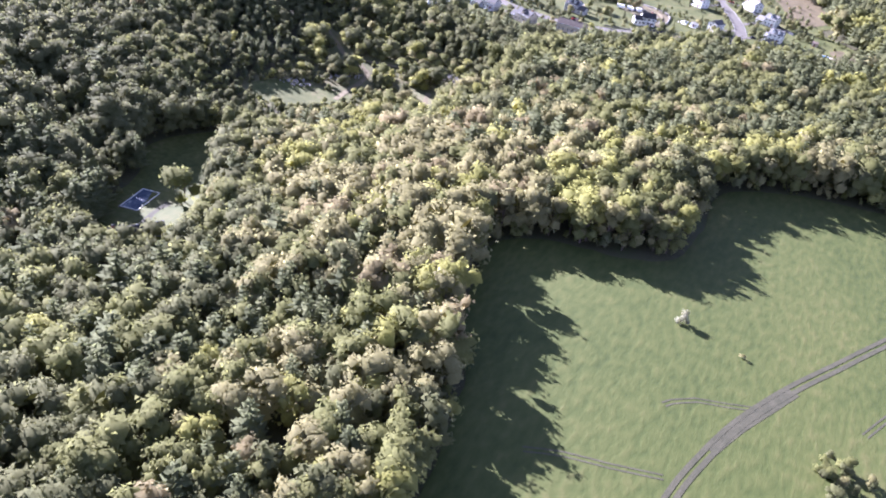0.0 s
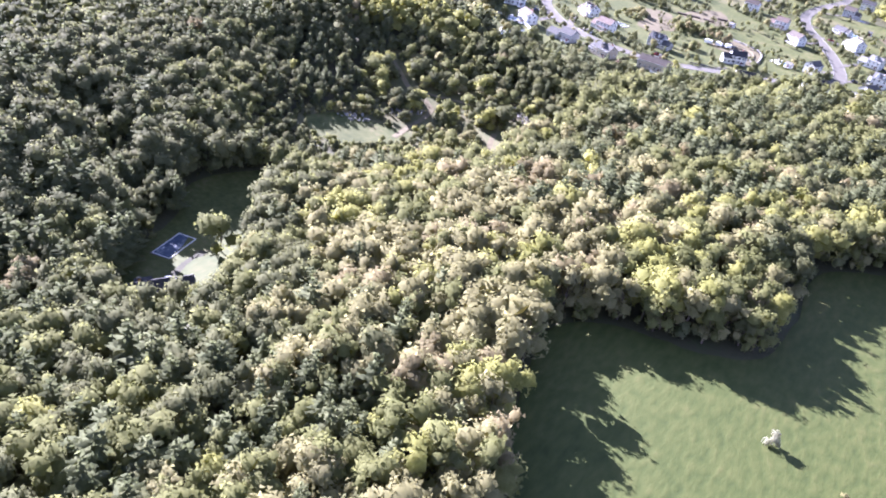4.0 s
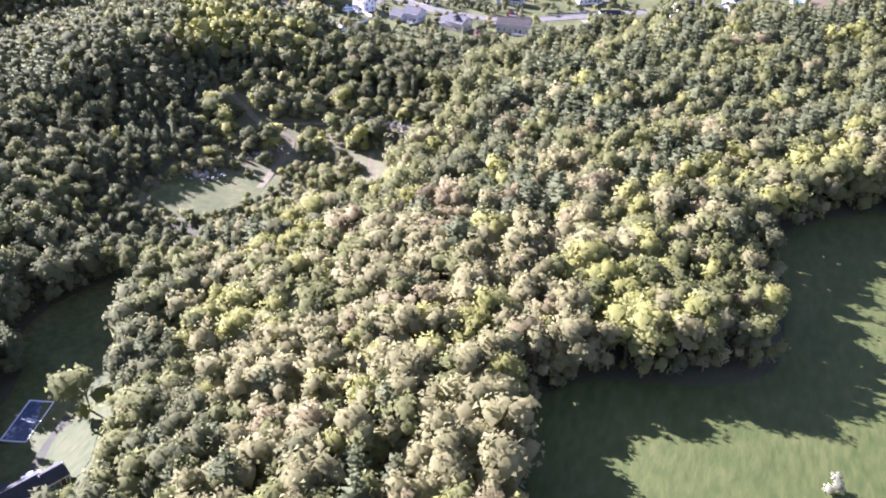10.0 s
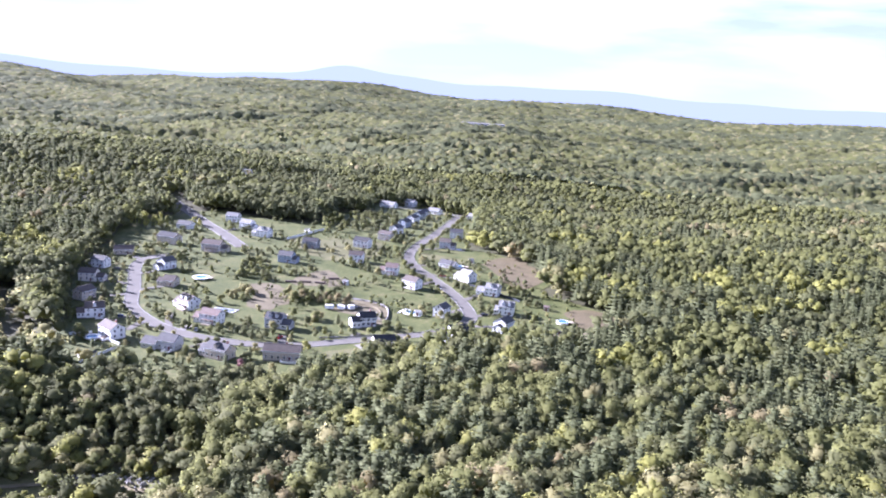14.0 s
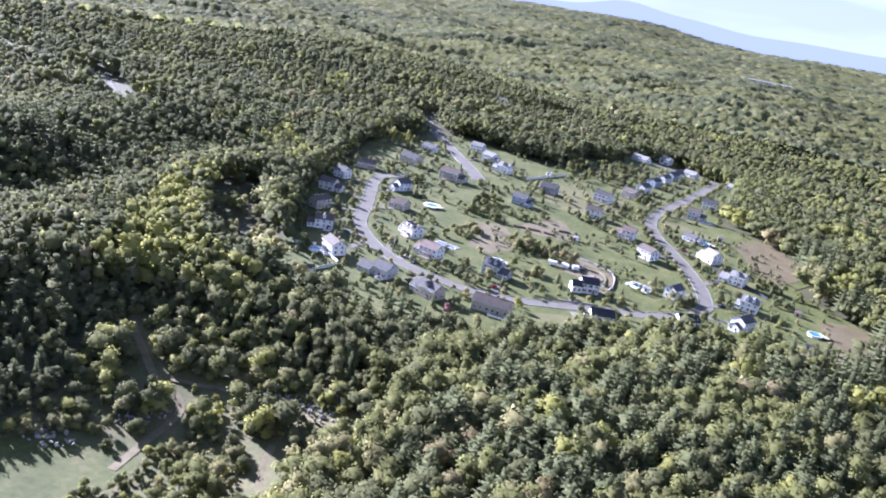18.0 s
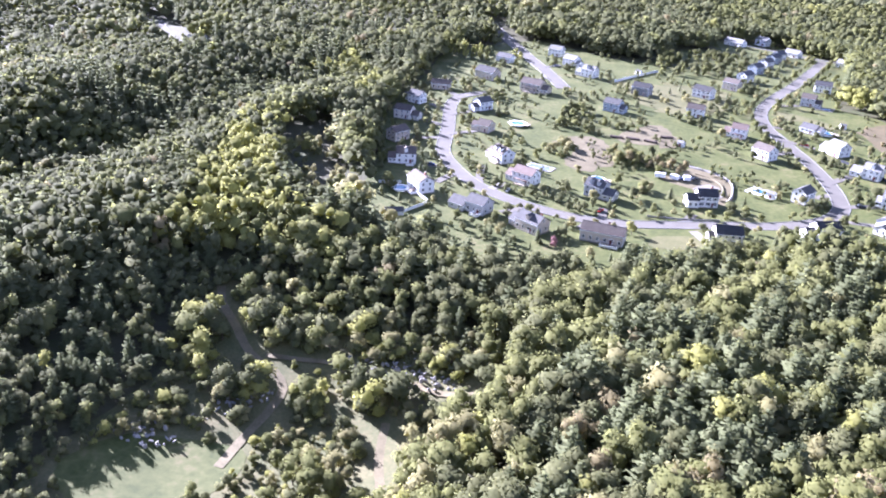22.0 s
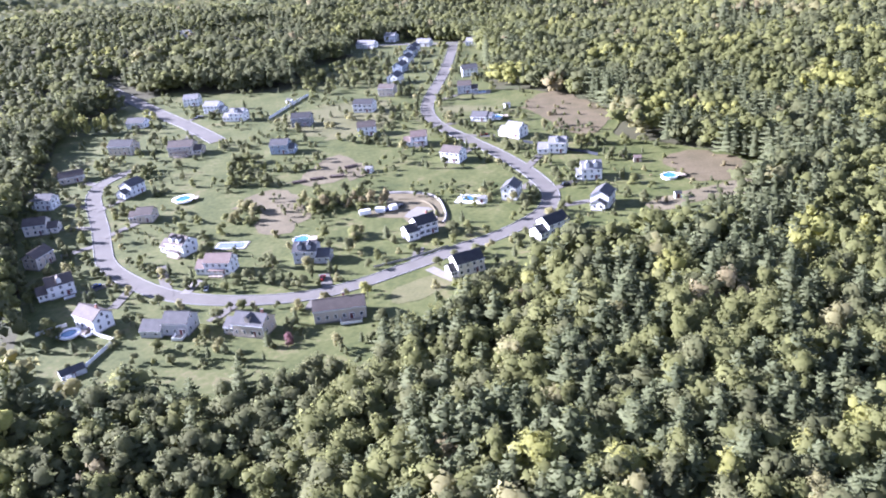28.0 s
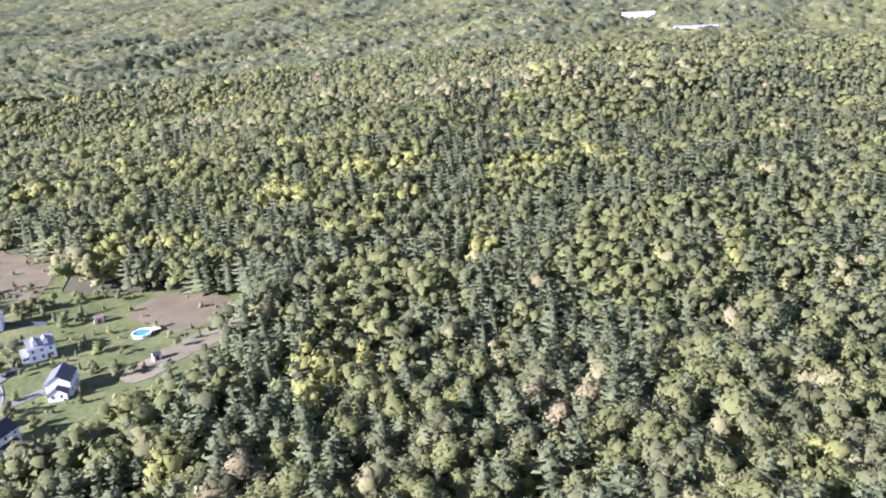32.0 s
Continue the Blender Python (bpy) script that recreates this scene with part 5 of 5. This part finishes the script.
YARD_LABEL = {GOLD: "yellow-green young yard tree", PALE: "pale budding yard tree", GREEN: "round green yard tree", DEEP: "dark green rounded shrub on the grass", PINE: "small dark conifer on the grass",
              RUST: "rusty budding yard tree", BLOSSOM: "white blossoming small tree", PINK: "small pink blossoming tree"}


def yard_tree(x, y, tall, tint, wide=1.15, group="yard trees"):
    name = "shrub" if tall < 3.0 else {"street trees": "street_tree", "grove trees": "grove_tree", "lot-line trees": "garden_tree"}.get(group, "yard_tree")
    single_tree(x, y, tall, tint, wide, YARD_LABEL[tint], "shrub" if tall < 3.0 else "tree", group, name, bushy=tall < 6.5)


yr = np.random.default_rng(21)
placed = 0
street = [p for line in STREETS[:1] for p in smooth([(a, b, 0) for a, b in line], 7.5)]
for i, p in enumerate(street[1:-1]):
    d = (street[i + 2] - street[i]).normalized()
    for s in (-1, 1):
        if yr.uniform() < 0.8:
            q = p + Vector((-d.y, d.x, 0)) * s * yr.uniform(6.5, 8.5)
            if clear_of(q.x, q.y, 5.5):
                yard_tree(q.x, q.y, yr.uniform(2.8, 6.0), int(yr.choice([GREEN, DEEP, DEEP, PALE, DEEP])), yr.uniform(0.9, 1.2), "street trees")
for fx0, fy0, fr in list(FOOT):
    for k in range(11):
        a = yr.uniform(0, 6.28)
        x, y = fx0 + math.cos(a) * (fr + yr.uniform(2.5, 13)), fy0 + math.sin(a) * (fr + yr.uniform(2.5, 13))
        if clear_of(x, y) and bool(inside([x], [y], TOWN)[0]):
            yard_tree(x, y, 1.8 + 5.6 * yr.uniform() ** 1.3, int(yr.choice([GREEN, DEEP, DEEP, DEEP, PALE, PINE, PINE])), yr.uniform(0.8, 1.3))
for k in range(420):
    x, y = yr.uniform(-215, 120), yr.uniform(-95, 300)
    if bool(inside([x], [y], TOWN)[0]) and clear_of(x, y) and wave(np.array([x]), np.array([y]), 13, 4.0)[0] > 0.55:
        yard_tree(x, y, yr.uniform(2.0, 5.2), int(yr.choice([GREEN, DEEP, DEEP, DEEP, PINE, PALE])), yr.uniform(0.8, 1.2), "lot-line trees")
# the grove beside the bare ground, hedges along the lot lines, lone lawn trees
GROVES = ((-50, 50, 11, 11, 22, 7, (DEEP, GREEN, PALE)), (-32, 48, 12, 8, 20, 7, (DEEP, GREEN, RUST)), (-85, 45, 7, 9, 12, 6, (GREEN, PALE)), (-100, 106, 9, 20, 24, 7, (DEEP, GREEN)),
          (-86, 84, 12, 5, 10, 6, (DEEP, GREEN)), (-70, 100, 12, 5, 8, 4.5, (GREEN, DEEP)), (-186, 236, 10, 5, 6, 9, (GOLD, GREEN)), (-180, 130, 22, 12, 14, 7, (GREEN, DEEP)), (-60, -27, 7, 3, 7, 4.5, (DEEP, PINE)), (-68, -10, 4, 4, 4, 4, (DEEP,)),
          (-160, 120, 12, 10, 12, 6, (DEEP, GREEN)), (-30, 8, 3, 10, 7, 7, (GREEN, PALE)), (-205, 60, 10, 40, 22, 9, (GREEN, DEEP, PALE)), (-172, -6, 8, 18, 12, 9, (GREEN, DEEP)),
          (-150, 30, 6, 5, 4, 8, (GREEN,)), (92, 88, 14, 8, 10, 7, (DEEP, GREEN, PINE)), (98, 70, 8, 5, 6, 6, (DEEP, PINE)), (-60, 270, 25, 20, 26, 9, (GREEN, DEEP)), (-40, 320, 20, 40, 34, 9, (GREEN, DEEP)),
          (-85, 300, 14, 20, 16, 10, (GREEN, DEEP)), (-110, 150, 14, 8, 9, 5, (GREEN, DEEP)), (-20, 175, 10, 30, 12, 5, (DEEP, GREEN)), (35, 300, 9, 40, 12, 6, (GREEN, DEEP)))
for gx0, gy0, sx, sy, n, tall, tints in GROVES:
    for k in range(n):
        x, y = gx0 + yr.normal(0, 0.6) * sx, gy0 + yr.normal(0, 0.6) * sy
        if clear_of(x, y):
            yard_tree(x, y, tall * yr.uniform(0.6, 1.15), int(yr.choice(tints)), yr.uniform(0.85, 1.15), "grove trees")
for x, y, tall, tint in ((-61, -84, 4.2, DEEP), (-73, -86, 3.4, DEEP), (-84, -82, 3.0, DEEP), (-79, -78, 2.6, GREEN), (-46, -77, 4.4, PINK), (-36, -50, 3.6, GREEN), (-21, -48, 6.5, GOLD), (-98, -80, 4.0, DEEP),
                         (96, 32, 5.5, GREEN), (12, -32, 2.4, GREEN), (12, 6, 4.0, DEEP)):
    yard_tree(x, y, tall, tint, 1.2)
for k in range(11):
    single_tree(-238 + 3.6 * k + yr.normal(0, 1.2), 214 - 0.4 * k + yr.normal(0, 1.5), yr.uniform(11, 15), int(yr.choice([GREEN, GOLD])), 0.55, "slim pale-green poplar in a row", "tree", "poplar row", "poplar")
single_tree(112.4, -350.6, 4.2, BLOSSOM, 1.0, "lone white blossoming bush in the meadow", "bush", "", "bush", bushy=True)
single_tree(130.6, -356, 1.5, PALE, 1.5, "small pale bush in the meadow", "bush", "", "bush", bushy=True)
single_tree(-64, -360.5, 15.0, GREEN, 1.02, "broad green tree beside the farm pool", "tree", "", "tree", bushy=True)
for k in range(16):
    single_tree(161 + yr.normal(0, 4), -387 + yr.normal(0, 4), yr.uniform(2.0, 4.0), int(yr.choice([PALE, DEEP, DEEP, GREEN])), 1.2, "tangled grey bush in the meadow", "bush", "meadow thicket", "bush", bushy=True)

# bushes and young trees of the clearing
sx_, sy_ = [], []
while len(sx_) < 270:
    x, y = yr.uniform(-142, -20), yr.uniform(-266, -158)
    if inside([x], [y], SCRUB)[0] and not inside([x], [y], GLADE)[0] and min(float(away([x], [y], l)[0]) for l in TRAILS) > 3.4 + yr.uniform(0, 3.5):
        sx_.append(x)
        sy_.append(y)
for x, y in zip(sx_, sy_):
    big = yr.uniform() ** 2
    single_tree(x, y, 3.0 + (8.5 if y > -215 else 3.0) * big, int(yr.choice([GREEN, PALE, DEEP, DEEP, GOLD])), yr.uniform(0.9, 1.25), "bushy young tree in the scrubby clearing", "tree", "clearing trees", "young_tree", bushy=True)
for dx, dy, tall, tint in ((0, 0, 12, GREEN), (5, 3, 11, PALE), (-5, -2, 10, GREEN), (3, -6, 11, GREEN), (-3, 5, 9, PALE), (8, -3, 9, GREEN)):
    single_tree(-57 + dx, -232 + dy, tall, tint, 1.05, "rounded leafy tree in the clearing", "tree", "clearing trees")
for k in range(26):
    x, y = yr.uniform(-205, -132), yr.uniform(-115, -2)
    if inside([x], [y], HOLLOW)[0]:
        single_tree(x, y, yr.uniform(2.5, 8), int(yr.choice([GREEN, DEEP, PALE])), yr.uniform(0.7, 1.1), "young tree in the shaded hollow", "tree", "hollow trees", "sapling", bushy=True)
stones = bmesh.new()
for k in range(46):
    m = Matrix.Translation((yr.normal(0, 7), yr.normal(0, 2.5), 0.15)) @ Euler((yr.uniform(0, 3), yr.uniform(0, 3), 0)).to_matrix().to_4x4() @ Matrix.Diagonal((yr.uniform(0.4, 1.3), yr.uniform(0.3, 0.8), yr.uniform(0.25, 0.6), 1))
    bmesh.ops.create_icosphere(stones, subdivisions=1, radius=1, matrix=m)
me = unit_mesh("rubble", stones, STONE)
for x, y, a in ((-96, -211, 60), (-110, -239, -5), (-61, -178, 10), (-46, -180, 20)):
    ob = new("rubble", me)
    ob.matrix_basis = pose(x, y, float(land(x, y)) + 0.1, 0, 0, a)
    tagged(ob, "heap of pale broken stones in the clearing", "rubble", kind="stuff")

# low growth between the young trees of the clearing
qx, qy = grid(-150, -20, -272, -158, 4.3)
ok = inside(qx, qy, SCRUB) & ~inside(qx, qy, GLADE) & (np.min([away(qx, qy, l) for l in TRAILS], axis=0) > rng.uniform(3.2, 7.0, len(qx))) & (wave(qx, qy, 8, 1.0) > 0.30)
ok &= (np.hypot((qx + 97) / 15, (qy + 229) / 11) > 1) | (rng.uniform(0, 1, len(qx)) < 0.25)
ok &= (np.hypot(qx + 84, qy + 190) > 7) & (np.hypot(qx + 108, qy + 240) > 7)
qx, qy = qx[ok], qy[ok]
stand("thicket", SHRUB_B, qx, qy, np.where(qy < -203, 0.6, 1.0) * rng.uniform(1.6, 6.5, len(qx)), rng.choice([GREEN, PALE, DEEP, DEEP, GREEN, GOLD], len(qx)), rng.integers(0, 5, len(qx)), "tangled bushes filling the old clearing", 0.95)
for k in range(40):
    x, y = (yr.uniform(64, 106), yr.uniform(112, 196)) if k % 2 else (yr.uniform(96, 150), yr.uniform(-2, 70))
    if clear_of(x, y, 9):
        yard_tree(x, y, yr.uniform(1.2, 3.6), int(yr.choice([GREEN, DEEP, PALE, RUST])), yr.uniform(0.9, 1.3))
hx, hy = grid(-210, -130, -118, 4, 4.6)
ok = inside(hx, hy, HOLLOW) & (rng.uniform(0, 1, len(hx)) < 0.3)
hx, hy = hx[ok], hy[ok]
stand("thicket", SMALL_B, hx, hy, rng.uniform(3.0, 9.0, len(hx)), rng.choice([GREEN, DEEP, DEEP, PALE], len(hx)), rng.integers(0, 5, len(hx)), "dense young growth in a shaded hollow", 0.9)
for k in range(7):
    single_tree(-66 + yr.normal(0, 6), -417 + yr.normal(0, 4), yr.uniform(15, 19), PINE, 1.1, "tall dark pine beside the farmhouse", "tree", "farm pines", "pine_tree")
lx, ly = grid(-215, 125, -95, 300, 6.5)
ok = inside(lx, ly, TOWN) & (np.min([away(lx, ly, s) for s in STREETS], axis=0) > 7) & (wave(lx, ly, 11, 2.0) > 0.70)
ok &= np.array([all(math.hypot(x - a, y - b) > r + 2.5 for a, b, r in FOOT) for x, y in zip(lx, ly)])
lx, ly = lx[ok], ly[ok]
stand("hedge", SMALL_B, lx, ly, rng.uniform(1.6, 5.0, len(lx)), rng.choice([GREEN, DEEP, DEEP, PINE], len(lx)), rng.integers(0, 5, len(lx)), "loose hedges and shrubs between the lots", 0.85)
